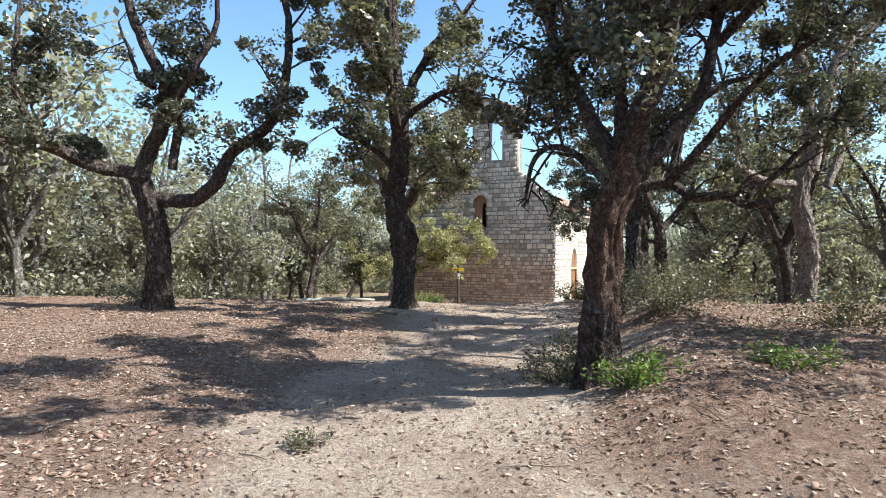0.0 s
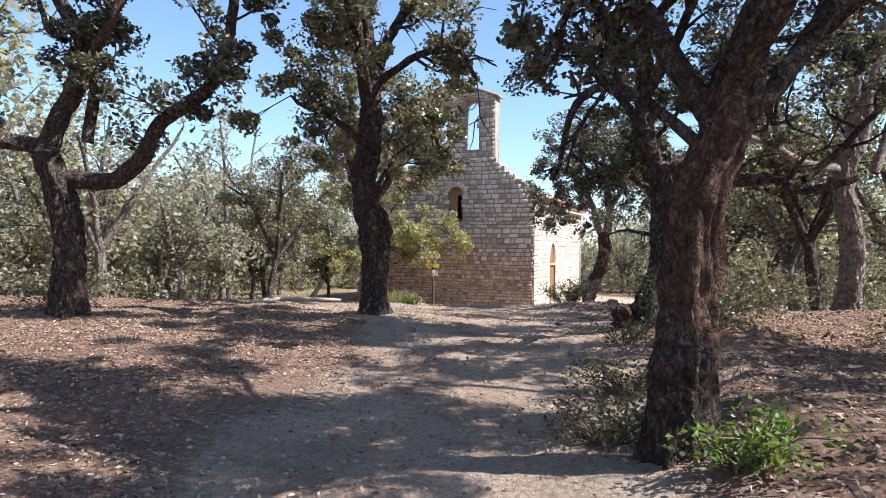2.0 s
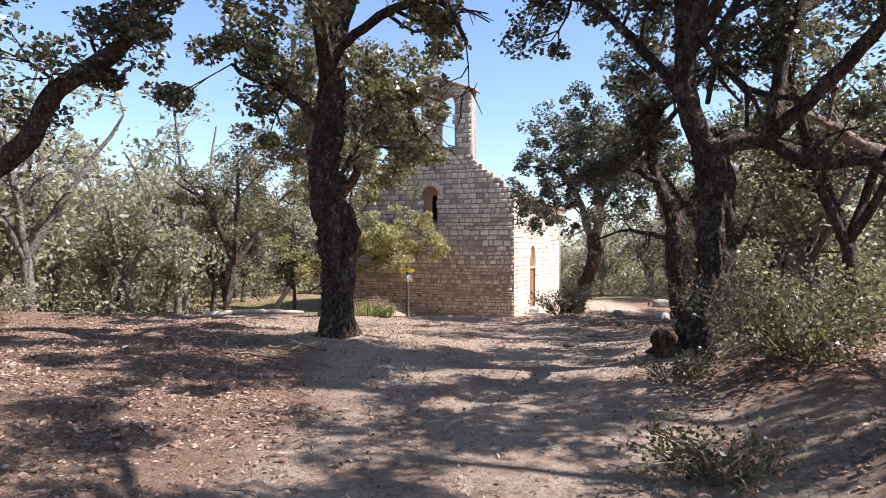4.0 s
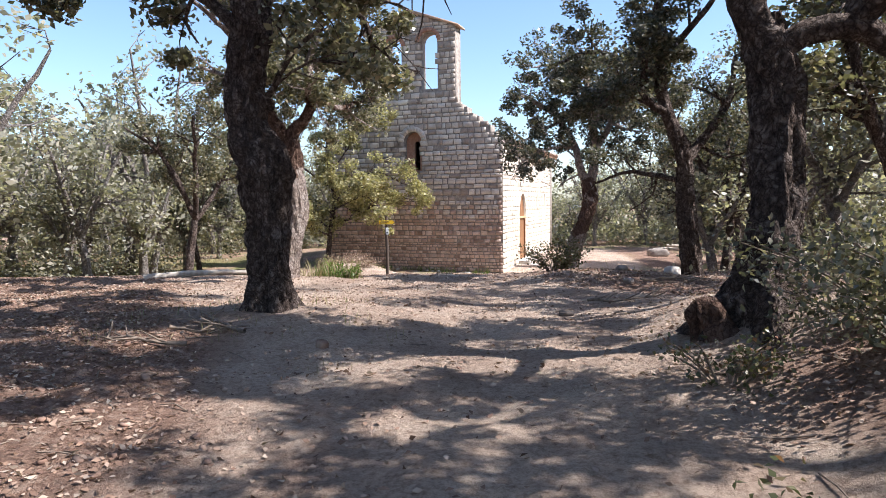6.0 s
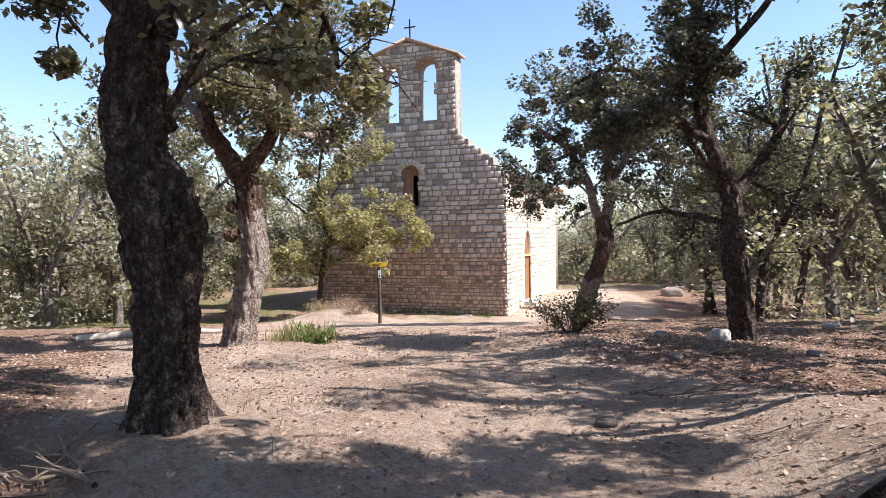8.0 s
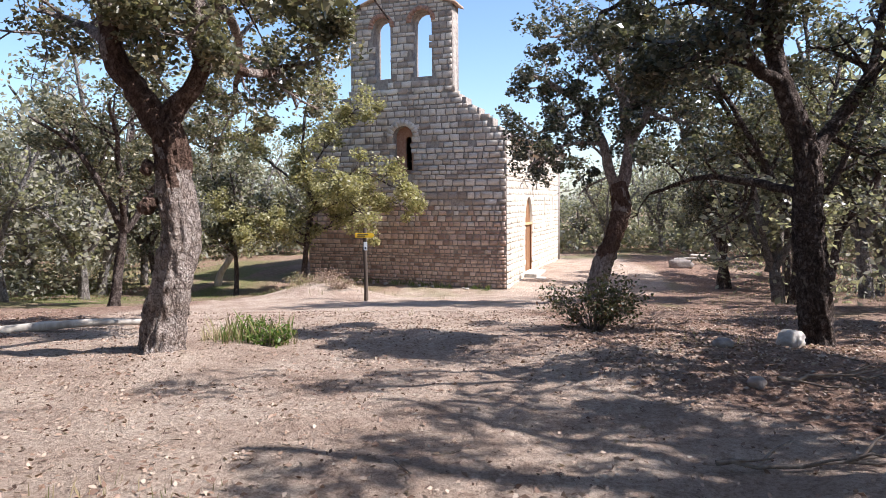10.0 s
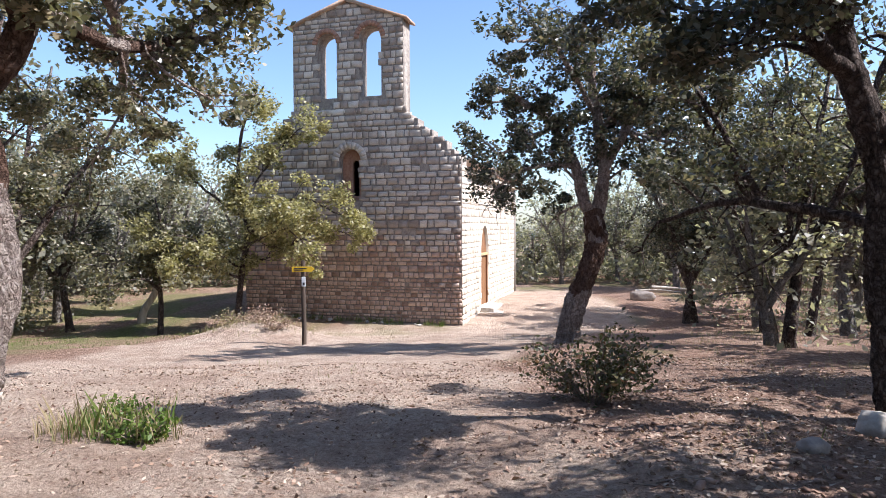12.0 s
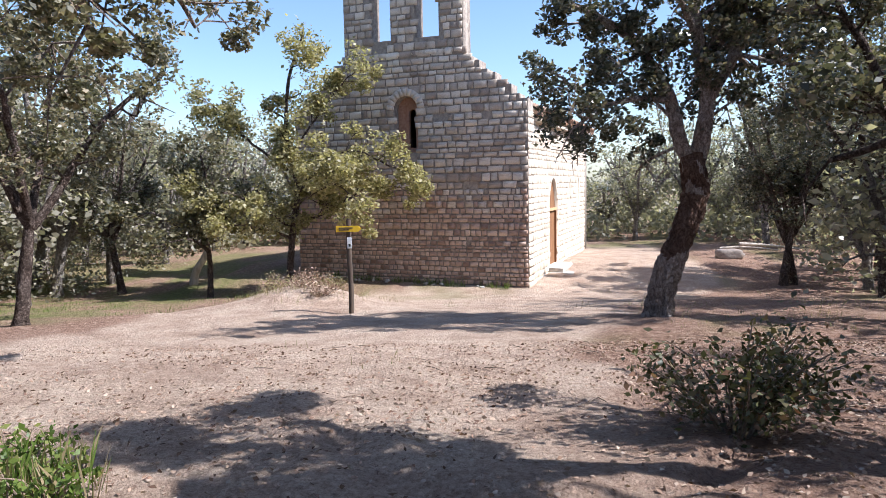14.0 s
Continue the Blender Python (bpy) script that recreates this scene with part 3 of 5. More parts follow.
tree("cork_oak", (-0.75, 5.85), *T0, 0.00503, (1060, 640), [
    ([(1060, 640), (1064, 540), (1066, 440), (1072, 360), (1096, 295), (1122, 200)], 0.165, 0.115),
    ([(1110, 235), (1140, 120, -0.1), (1165, 10, -0.1), (1190, -120, 0.1), (1180, -300, 0.3), (1150, -520, 0.5)], 0.105, 0.05),
    ([(1096, 300), (1145, 262, 0.15), (1210, 205, 0.3), (1290, 90, 0.5), (1340, -100, 0.6), (1400, -300, 0.8)], 0.075, 0.035),
    ([(1100, 270), (1050, 150, 0.4), (1010, 20, 0.8), (960, -120, 1.0), (900, -260, 1.2)], 0.08, 0.03),
    ([(1085, 300), (1045, 240, 0.3), (1000, 210, 0.5), (960, 235, 0.6), (945, 300, 0.7)], 0.04, 0.015),
    ([(1100, 260), (1120, 90, -0.8), (1110, -150, -1.5), (1080, -350, -2.1)], 0.07, 0.03),
    ([(1165, 10), (1060, -150, 0.6), (950, -240, 1.0), (820, -330, 1.4)], 0.06, 0.02),
    ([(1340, -100, 0.6), (1500, -150, 0.2), (1680, -200, 0.0), (1800, -260, -0.2)], 0.05, 0.02),
    ([(1300, -60, 0.5), (1450, -180, 1.0), (1620, -260, 1.5)], 0.05, 0.02),
    ([(1180, -300, 0.3), (1250, -560, 0.8), (1330, -800, 1.2)], 0.06, 0.02),
    ([(1180, -300, 0.3), (1050, -600, -0.4), (950, -820, -0.9)], 0.06, 0.02),
    ([(1150, -520, 0.5), (1180, -760, -0.8), (1250, -900, -1.6)], 0.05, 0.02),
    ([(1340, -100, 0.6), (1480, -400, -0.4), (1600, -640, -1.0)], 0.05, 0.02),
    ([(1400, -300, 0.8), (1480, -560, 1.4), (1540, -740, 1.9)], 0.05, 0.02),
    ([(1165, 10), (1290, -180, 0.2), (1440, -330, 0.4), (1580, -440, 0.5)], 0.07, 0.02),
    ([(1190, -120, 0.1), (1300, -330, -0.6), (1420, -480, -1.0)], 0.06, 0.02),
    ([(1150, 60), (1040, 20, 0.5), (980, 60, 0.8), (950, 130, 1.0)], 0.045, 0.015),
    ([(1340, -100, 0.6), (1450, -330, -0.2), (1560, -460, -0.6), (1680, -520, -0.9)], 0.06, 0.02),
    ([(1400, -300, 0.8), (1520, -420, 0.3), (1650, -380, 0.1), (1760, -400, 0.0)], 0.05, 0.02),
    ([(1315, 0, 0.55), (1400, -120, -0.3), (1520, -230, -0.8), (1640, -280, -1.1)], 0.05, 0.02),
], "leaning cork oak with reddish stripped trunk on the leafy bank", [BARK, RED_BARK], LEAF, 13, bare_side=(0.5, 3.5), per_m=5.2, twig=0.62, clear=(0.65, 1.75), group="cork oaks", size=0.058, per_tip=82, spread_r=0.16, start=0.3, sides=72, low_cut=1.4)

tree("cork_oak", (-1.42, 11.0), *T4, 0.0056, (1240, 590), [
    ([(1240, 590, 0), (1247, 545, 0.05), (1262, 485, 0.1), (1268, 400, 0.2), (1272, 300, 0.3), (1256, 220, 0.35)], 0.18, 0.145),
    ([(1262, 260, 0.3), (1228, 160, 0.4), (1236, 40, 0.5), (1250, -120, 0.7), (1230, -300, 0.9), (1180, -480, 1.0)], 0.13, 0.05),
    ([(1262, 262, 0.3), (1310, 235, 0.2), (1360, 232, 0.1), (1425, 268, 0), (1500, 258, -0.1), (1570, 290, -0.2), (1680, 250, -0.2)], 0.10, 0.04),
    ([(1360, 232, 0.1), (1388, 120, 0.2), (1420, 0, 0.2), (1470, -160, 0.3)], 0.08, 0.03),
    ([(1235, 170, 0.4), (1190, 80, 0.8), (1150, 0, 1.1), (1080, -80, 1.4), (1010, -120, 1.7)], 0.07, 0.02),
    ([(1230, -300, 0.9), (1330, -520, 1.4), (1450, -700, 1.8)], 0.06, 0.02),
    ([(1180, -480, 1.0), (1080, -640, 0.4), (960, -760, 0.0)], 0.05, 0.02),
    ([(1230, -300, 0.9), (1260, -540, -0.4), (1330, -720, -1.2)], 0.06, 0.02),
    ([(1470, -160, 0.3), (1560, -380, 0.0), (1640, -560, -0.2)], 0.05, 0.02),
    ([(1560, 285, -0.2), (1680, 180, 0.0), (1800, 60, 0.2), (1900, -40, 0.3)], 0.05, 0.02),
    ([(1480, -330, 0.0), (1620, -360, 0.3), (1760, -340, 0.5), (1880, -300, 0.6)], 0.05, 0.02),
    ([(1420, 0, 0.2), (1560, -80, 0.7), (1700, -140, 1.2), (1820, -160, 1.5)], 0.05, 0.02),
    ([(1250, -120, 0.7), (1350, -250, 0.3), (1480, -330, 0.0), (1600, -380, -0.3)], 0.07, 0.02),
    ([(1240, -200, 0.8), (1300, -380, 1.2), (1400, -460, 1.6)], 0.06, 0.02),
    ([(1240, 60, 0.5), (1300, -60, -0.2), (1330, -200, -0.8), (1340, -330, -1.3)], 0.07, 0.02),
    ([(1240, 0, 0.5), (1160, -120, -0.4), (1090, -240, -1.0), (1000, -330, -1.5)], 0.07, 0.02),
    ([(1480, -330, 0.0), (1600, -480, -0.5), (1720, -560, -0.9), (1840, -580, -1.2)], 0.06, 0.02),
    ([(1360, 232, 0.1), (1450, 110, -0.6), (1540, 0, -1.1), (1640, -80, -1.5), (1740, -150, -1.8)], 0.07, 0.02),
    ([(1250, -120, 0.7), (1380, -230, -0.5), (1500, -280, -1.3), (1620, -300, -1.8)], 0.07, 0.02),
    ([(1330, -520, 1.4), (1480, -620, 0.9), (1620, -660, 0.6), (1760, -680, 0.4)], 0.06, 0.02),
], "thick cork oak with a long sideways limb on the bank", BARK, LEAF, 14, airy=0.3, girth=[(0, 1.45), (0.25, 1.15), (0.55, 1.0), (9, 1.0)], per_m=4.0, twig=0.75, group="cork oaks", size=0.064, per_tip=98, sides=72, low_cut=2.3, flare=0.9)

oak_e = tree("cork_oak", (-8.45, 15.72), *T10, 0.0056, (240, 615), [
    ([(240, 615), (262, 500), (283, 410), (276, 330), (272, 250), (262, 200)], 0.195, 0.145),
    ([(266, 215), (228, 152), (182, 72), (162, 0), (150, -110), (110, -260), (90, -400)], 0.14, 0.05),
    ([(264, 205), (290, 150), (328, 108), (346, 45), (338, -30), (370, -150), (390, -300)], 0.12, 0.04),
    ([(342, 70), (400, 92, 0.6), (455, 66, 1.1), (500, 40, 1.4)], 0.06, 0.02),
    ([(180, 65), (110, 20, 0.4), (40, -20, 0.8), (-60, -60, 1.0)], 0.07, 0.02),
    ([(335, -20), (420, -60, 0.7), (480, -80, 1.2), (520, -60, 1.4)], 0.06, 0.02),
    ([(165, 10), (210, -90, -0.8), (260, -180, -1.5), (300, -260, -2.0)], 0.06, 0.02),
    ([(155, -60), (90, -130, -0.7), (20, -200, -1.2)], 0.05, 0.02),
    ([(338, -20), (310, -60, 1.2), (260, -30, 2.6), (190, 30, 3.7), (150, 95, 4.3)], 0.07, 0.02),
    ([(160, 0), (125, -110, 1.2), (70, -90, 2.5), (10, -30, 3.6)], 0.07, 0.02),
    ([(260, -30, 2.6), (330, -10, 3.4), (350, 60, 4.2)], 0.04, 0.015),
], "cork oak with pale thick corky trunk and burl", [PALE_BARK, RED_BARK], LEAF_OLIVE, 15, per_m=4.0, twig=0.8, clear=(1.75, 3.1), group="cork oaks", size=0.064, per_tip=115, sides=72, low_cut=2.55, start=0.4)

tree("cork_oak", (-1.86, 18.8), *T10, 0.0061, (1463, 608), [
    ([(1463, 608), (1452, 500), (1440, 400), (1432, 260), (1405, 180)], 0.155, 0.115),
    ([(1412, 200), (1372, 85), (1362, 0), (1350, -120), (1370, -260), (1400, -380)], 0.12, 0.04),
    ([(1388, 125), (1330, 108, -0.2), (1295, 70, -0.3), (1300, 0, -0.3), (1270, -110, -0.4)], 0.08, 0.03),
    ([(1432, 280), (1478, 225, 0.2), (1530, 150, 0.3), (1575, 70, 0.4), (1600, -60, 0.5)], 0.10, 0.03),
    ([(1365, 20), (1280, -50, 0.6), (1200, -90, 1.2), (1120, -70, 1.6)], 0.06, 0.02),
    ([(1440, 330), (1380, 300, 0.8), (1310, 290, 1.4), (1240, 320, 1.9)], 0.05, 0.02),
    ([(1360, -20), (1420, -110, -0.9), (1470, -200, -1.6)], 0.06, 0.02),
    ([(1310, 40, -0.3), (1230, 60, -0.6), (1170, 110, -0.8)], 0.04, 0.015),
], "grey cork oak with a leaning forked trunk", BARK, LEAF, 16, per_m=4.0, twig=0.8, group="cork oaks", size=0.064, per_tip=115, sides=72, low_cut=2.2)

tree("cork_oak", (-5.4, 26.8), *T14, 0.0098, (1165, 580), [
    ([(1165, 580), (1178, 500), (1212, 420), (1228, 350), (1222, 300)], 0.23, 0.17),
    ([(1218, 320), (1200, 255), (1182, 190), (1135, 110), (1062, 62), (1010, 40)], 0.13, 0.04),
    ([(1228, 320), (1240, 250), (1242, 185), (1226, 90), (1214, 0), (1215, -90)], 0.15, 0.05),
    ([(1242, 205), (1290, 115), (1340, 42), (1390, -40), (1430, -110)], 0.11, 0.04),
    ([(1182, 195), (1110, 195, -0.3), (1050, 215, -0.6), (1000, 250, -0.7)], 0.05, 0.02),
    ([(1135, 110), (1080, 130, 0.4), (1020, 160, 0.7), (985, 130, 0.9)], 0.05, 0.02),
    ([(1226, 90), (1160, 20, -0.7), (1090, -30, -1.2), (1020, -20, -1.6)], 0.06, 0.02),
    ([(1290, 115), (1350, 130, 0.6), (1400, 120, 1.2)], 0.06, 0.02),
    ([(1240, 160), (1270, 60, 1.0), (1290, -20, 1.8)], 0.06, 0.02),
    ([(1340, 42), (1390, 60, -0.5), (1440, 40, -0.9), (1480, 70, -1.1)], 0.05, 0.02),
    ([(1290, 115), (1330, 150, -0.8), (1370, 170, -1.4)], 0.04, 0.015),
    ([(1205, 270), (1150, 300, 0.2), (1130, 330, 0.3)], 0.03, 0.01),
], "leaning cork oak with three limbs near the chapel", [PALE_BARK, RED_BARK], LEAF, 17, per_m=4.4, twig=0.85, clear=(1.3, 2.6), group="cork oaks", size=0.085, per_tip=70, airy=0.06, low_cut=2.9)

tree("cork_oak", (1.25, 14.6), *T0, 0.011, (1415, 545), [
    ([(1415, 545), (1421, 450), (1406, 350), (1424, 280)], 0.175, 0.135),
    ([(1420, 305), (1416, 200), (1408, 125), (1386, 60), (1392, -20), (1380, -110)], 0.12, 0.04),
    ([(1424, 300), (1440, 200), (1480, 85), (1535, 40), (1580, -40)], 0.14, 0.05),
    ([(1405, 325), (1335, 316, -0.2), (1282, 292, -0.4), (1220, 278, -0.5)], 0.08, 0.03),
    ([(1455, 330), (1490, 240, 0.2), (1510, 120, 0.4), (1500, 0, 0.5)], 0.08, 0.03),
    ([(1480, 90), (1440, 20, 0.8), (1420, -50, 1.4)], 0.06, 0.02),
], "pale twisting cork oak with forked limbs", PALE_BARK, LEAF, 18, per_tip=30, per_m=2.4, twig=0.9, group="cork oaks", low_cut=2.6)

tree("young_oak", (-18.6, 34.9), *T14, 0.0205, (500, 515), [
    ([(500, 515), (506, 430), (520, 330), (505, 250), (512, 150), (540, 70)], 0.12, 0.02),
    ([(518, 345), (560, 300, -0.3), (620, 270, -0.5), (690, 300, -0.7), (735, 320, -0.8)], 0.05, 0.015),
    ([(512, 395), (580, 370, 0.3), (650, 335, 0.4), (720, 335, 0.3)], 0.05, 0.015),
    ([(505, 300), (440, 250, 0.3), (400, 205, 0.5), (372, 180, 0.5)], 0.05, 0.015),
    ([(506, 400), (440, 350, -0.5), (390, 335, -0.8), (350, 345, -0.9)], 0.05, 0.015),
    ([(510, 280), (560, 200, 0.4), (600, 150, 0.6), (625, 130, 0.6)], 0.04, 0.012),
    ([(508, 420), (470, 400, -0.8), (430, 390, -1.4), (400, 400, -1.8)], 0.05, 0.015),
    ([(514, 360), (560, 340, -1.0), (600, 330, -1.7), (640, 360, -2.0)], 0.04, 0.012),
], "young oak in yellow-green spring leaf before the chapel", BARK, LEAF_YELLOW, 19, per_m=3.4, twig=0.85, group="young oaks", size=0.12, per_tip=62, spread_r=0.27, sides=72, start=0.2, skip=0)

tree("young_oak", (-20.9, 33.4), *T14, 0.0205, (400, 520), [
    ([(400, 520), (402, 450), (396, 390), (405, 330), (395, 270)], 0.10, 0.02),
    ([(402, 440), (360, 400, -0.3), (320, 370, -0.5), (285, 380, -0.6)], 0.05, 0.015),
    ([(398, 400), (440, 370, 0.3), (470, 330, 0.4)], 0.05, 0.015),
    ([(402, 350), (370, 300, 0.4), (350, 270, 0.5)], 0.04, 0.015),
    ([(400, 430), (380, 410, -0.9), (340, 420, -1.5)], 0.04, 0.015),
    ([(400, 400), (420, 380, 0.9), (430, 370, 1.6)], 0.04, 0.015),
], "young olive-green oak beside the chapel", BARK, LEAF_OLIVE, 29, per_m=2.6, twig=0.9, group="young oaks", size=0.14, per_tip=38, spread_r=0.3, sides=20, start=0.15, skip=0)


def burl(ob, at, r, seed, mat):
    """A round knot of bark on a trunk."""
    bm = bmesh.new()
    bmesh.ops.create_icosphere(bm, subdivisions=4, radius=r)
    for v in bm.verts:
        v.co *= 1 + 0.55 * noise.fractal(v.co * 9 + Vector((seed, 0, 0)), 1.0, 2.0, 4)
    me = bm_mesh("burl", bm, mat, True)
    me.transform(Matrix.Translation(at))
    part("burl", me, ob, "round dark bark knot")


burl(oak_e, (0.04, -0.14, 1.58), 0.10, 1, RED_BARK)
burl(oak_e, (-0.02, -0.10, 1.95), 0.07, 2, RED_BARK)
burl(oak_b, (0.05, 0.02, 1.62), 0.16, 3, BARK)
burl(oak_b, (-0.04, -0.06, 2.15), 0.13, 4, BARK)

# ---- the chapel ----
XL, XR, YF, YB = -20.35, -10.62, 38.3, 50.3
XC = (XL + XR) / 2
ZB = -2.35
BL, BR = XC - 2.46, XC + 2.46


STEP_DROP = (0.0, 0.18, 0.52, 0.66, 0.95, 1.12, 1.48, 1.66)


def top_of_front(x):
    """Height of the stepped front wall at x."""
    d = abs(x - XC)
    if d < 2.46:
        return 10.45 + (1 - d / 2.46) * 0.95
    q = min(int((d - 2.46) / (XR - XC - 2.46) * 8), 7)
    return 6.60 - STEP_DROP[q]


def arch(cx, half, z0, spring, pointed=0.0, n=10):
    """Outline of an arched opening in a wall plane."""
    pts = [(cx - half, z0), (cx + half, z0)]
    if pointed:
        rise = pointed
        for i in range(n + 1):
            t = i / n
            pts.append((cx + half * (1 - t ** 1.6), spring + rise * math.sin(t * math.pi / 2)))
        for i in range(n - 1, -1, -1):
            t = i / n
            pts.append((cx - half * (1 - t ** 1.6), spring + rise * math.sin(t * math.pi / 2)))
    else:
        for i in range(n * 2 + 1):
            a = math.pi * i / (n * 2)
            pts.append((cx + half * math.cos(a), spring + half * math.sin(a)))
    return pts


def inside(px, pz, poly):
    c, j = False, len(poly) - 1
    for i in range(len(poly)):
        (xi, zi), (xj, zj) = poly[i], poly[j]
        if (zi > pz) != (zj > pz) and px < (xj - xi) * (pz - zi) / (zj - zi) + xi:
            c = not c
        j = i
    return c


def slab(name, outer, holes, thick, mat):
    """A wall of that thickness with openings through it; drawn in x and z, it reaches back along +y."""
    cu = bpy.data.curves.new(name, "CURVE")
    cu.dimensions, cu.fill_mode, cu.extrude = "2D", "BOTH", thick / 2
    for loop in [outer, *holes]:
        sp = cu.splines.new("POLY")
        sp.points.add(len(loop) - 1)
        for p, (a, b_) in zip(sp.points, loop):
            p.co = (a, b_, 0, 1)
        sp.use_cyclic_u = True
    ob = bpy.data.objects.new("tmp", cu)
    scene.collection.objects.link(ob)
    me = bpy.data.meshes.new_from_object(ob.evaluated_get(bpy.context.evaluated_depsgraph_get()))
    bpy.data.objects.remove(ob)
    bpy.data.curves.remove(cu)
    me.transform(Matrix(((1, 0, 0, 0), (0, 0, -1, thick / 2), (0, 1, 0, 0), (0, 0, 0, 1))))
    bm = bmesh.new()
    bm.from_mesh(me)
    bmesh.ops.remove_doubles(bm, verts=bm.verts[:], dist=0.0005)
    bm.to_mesh(me)
    bm.free()
    me.name = name
    me.materials.clear()
    me.materials.append(mat)
    return me


WIN = arch(-15.39, 0.50, 3.1, 4.75)
BELL_L = arch(-16.38, 0.44, 7.36, 9.62)
BELL_R = arch(-14.46, 0.49, 7.36, 9.74)
HOLES = [(-12.23, 4.28), (-12.82, 1.72), (-16.24, 1.65), (-12.96, -0.39), (-16.13, -0.52), (-19.44, -0.57), (-13.9, 4.4), (-17.6, 4.2)]
DOOR = arch(42.65, 0.82, -1.58, 0.75, 1.3)
SLIT_1 = arch(46.3, 0.17, 0.45, 1.9, 0.2)
SLIT_2 = arch(48.55, 0.17, 0.45, 1.9, 0.2)


def stone_mesh(name, seed):
    """One squared stone, 1 x 1 on its face and 0.12 deep, its edges knocked off."""
    r = random.Random(seed)
    j = lambda a: r.uniform(-a, a) * 1.6
    o = [(-0.5 + j(0.03), -0.5 + j(0.04)), (0.5 + j(0.03), -0.5 + j(0.04)), (0.5 + j(0.03), 0.5 + j(0.04)), (-0.5 + j(0.03), 0.5 + j(0.04))]
    m_ = [(a * r.uniform(0.95, 0.99), b_ * r.uniform(0.93, 0.98)) for a, b_ in o]
    i_ = [(a * r.uniform(0.78, 0.88), b_ * r.uniform(0.70, 0.82)) for a, b_ in o]
    v = [(a, 0.12, b_) for a, b_ in o] + [(a, 0.03 + j(0.008), b_) for a, b_ in m_] + [(a, j(0.008), b_) for a, b_ in i_]
    f = []
    for ring in (0, 4):
        for q in range(4):
            f.append((ring + q, ring + (q + 1) % 4, ring + 4 + (q + 1) % 4, ring + 4 + q))
    f.append((8, 9, 10, 11))
    return v, f


STONES = [stone_mesh("stone", 40 + i) for i in range(7)]


def courses(rng, x0, x1, z0, z1, height, width, keep):
    """Stones laid in courses: gives centre, width, height of each."""
    out, z = [], z0
    while z < z1:
        h = height(z) * rng.uniform(0.62, 1.35)
        x = x0 + rng.uniform(-0.25, 0.0)
        while x < x1:
            w = max(0.17, height(z) * rng.uniform(*width))
            a, b_ = max(x, x0), min(x + w, x1)
            if b_ - a > 0.09 and keep((a + b_) / 2, z + h / 2, b_ - a, h):
                out.append(((a + b_) / 2, z + h / 2, b_ - a, h))
            x += w
        z += h
    return out


def stone_cloud(name, stones, rng, gap, mat, proud=0.02, deep=1.0):
    vs, fs, k = [], [], 0
    for x, z, w, h in stones:
        v, f = STONES[rng.randint(len(STONES))]
        v = np.array(v) * (w - gap, deep, (h - gap) * rng.uniform(0.9, 1.0))
        if deep == 1.0:
            tl = rng.uniform(-0.06, 0.06)
            v[:, 2] += v[:, 0] * tl
        v[:, 1] += rng.uniform(-proud, proud) - 0.05 * deep
        vs.append(v + (x, 0, z))
        fs.append(np.array(f) + k)
        k += len(v)
    return mesh_from(name, np.concatenate(vs), np.concatenate(fs), [mat])


def ring_stones(rng, poly_c, r0, r1, a0, a1, n):
    """Wedge stones round an arch."""
    vs, fs = [], []
    for i in range(n):
        u0, u1 = a0 + (a1 - a0) * (i + 0.04) / n, a0 + (a1 - a0) * (i + 0.96) / n
        y0 = -0.075 + rng.uniform(-0.01, 0.01)
        k = len(vs)
        for y in (y0, 0.02):
            for a, r in ((u0, r0), (u1, r0), (u1, r1), (u0, r1)):
                vs.append((poly_c[0] + r * math.cos(a), y, poly_c[1] + r * math.sin(a)))
        for q in ((0, 1, 2, 3), (4, 7, 6, 5), (0, 4, 5, 1), (1, 5, 6, 2), (2, 6, 7, 3), (3, 7, 4, 0)):
            fs.append([k + t for t in q])
    return vs, fs


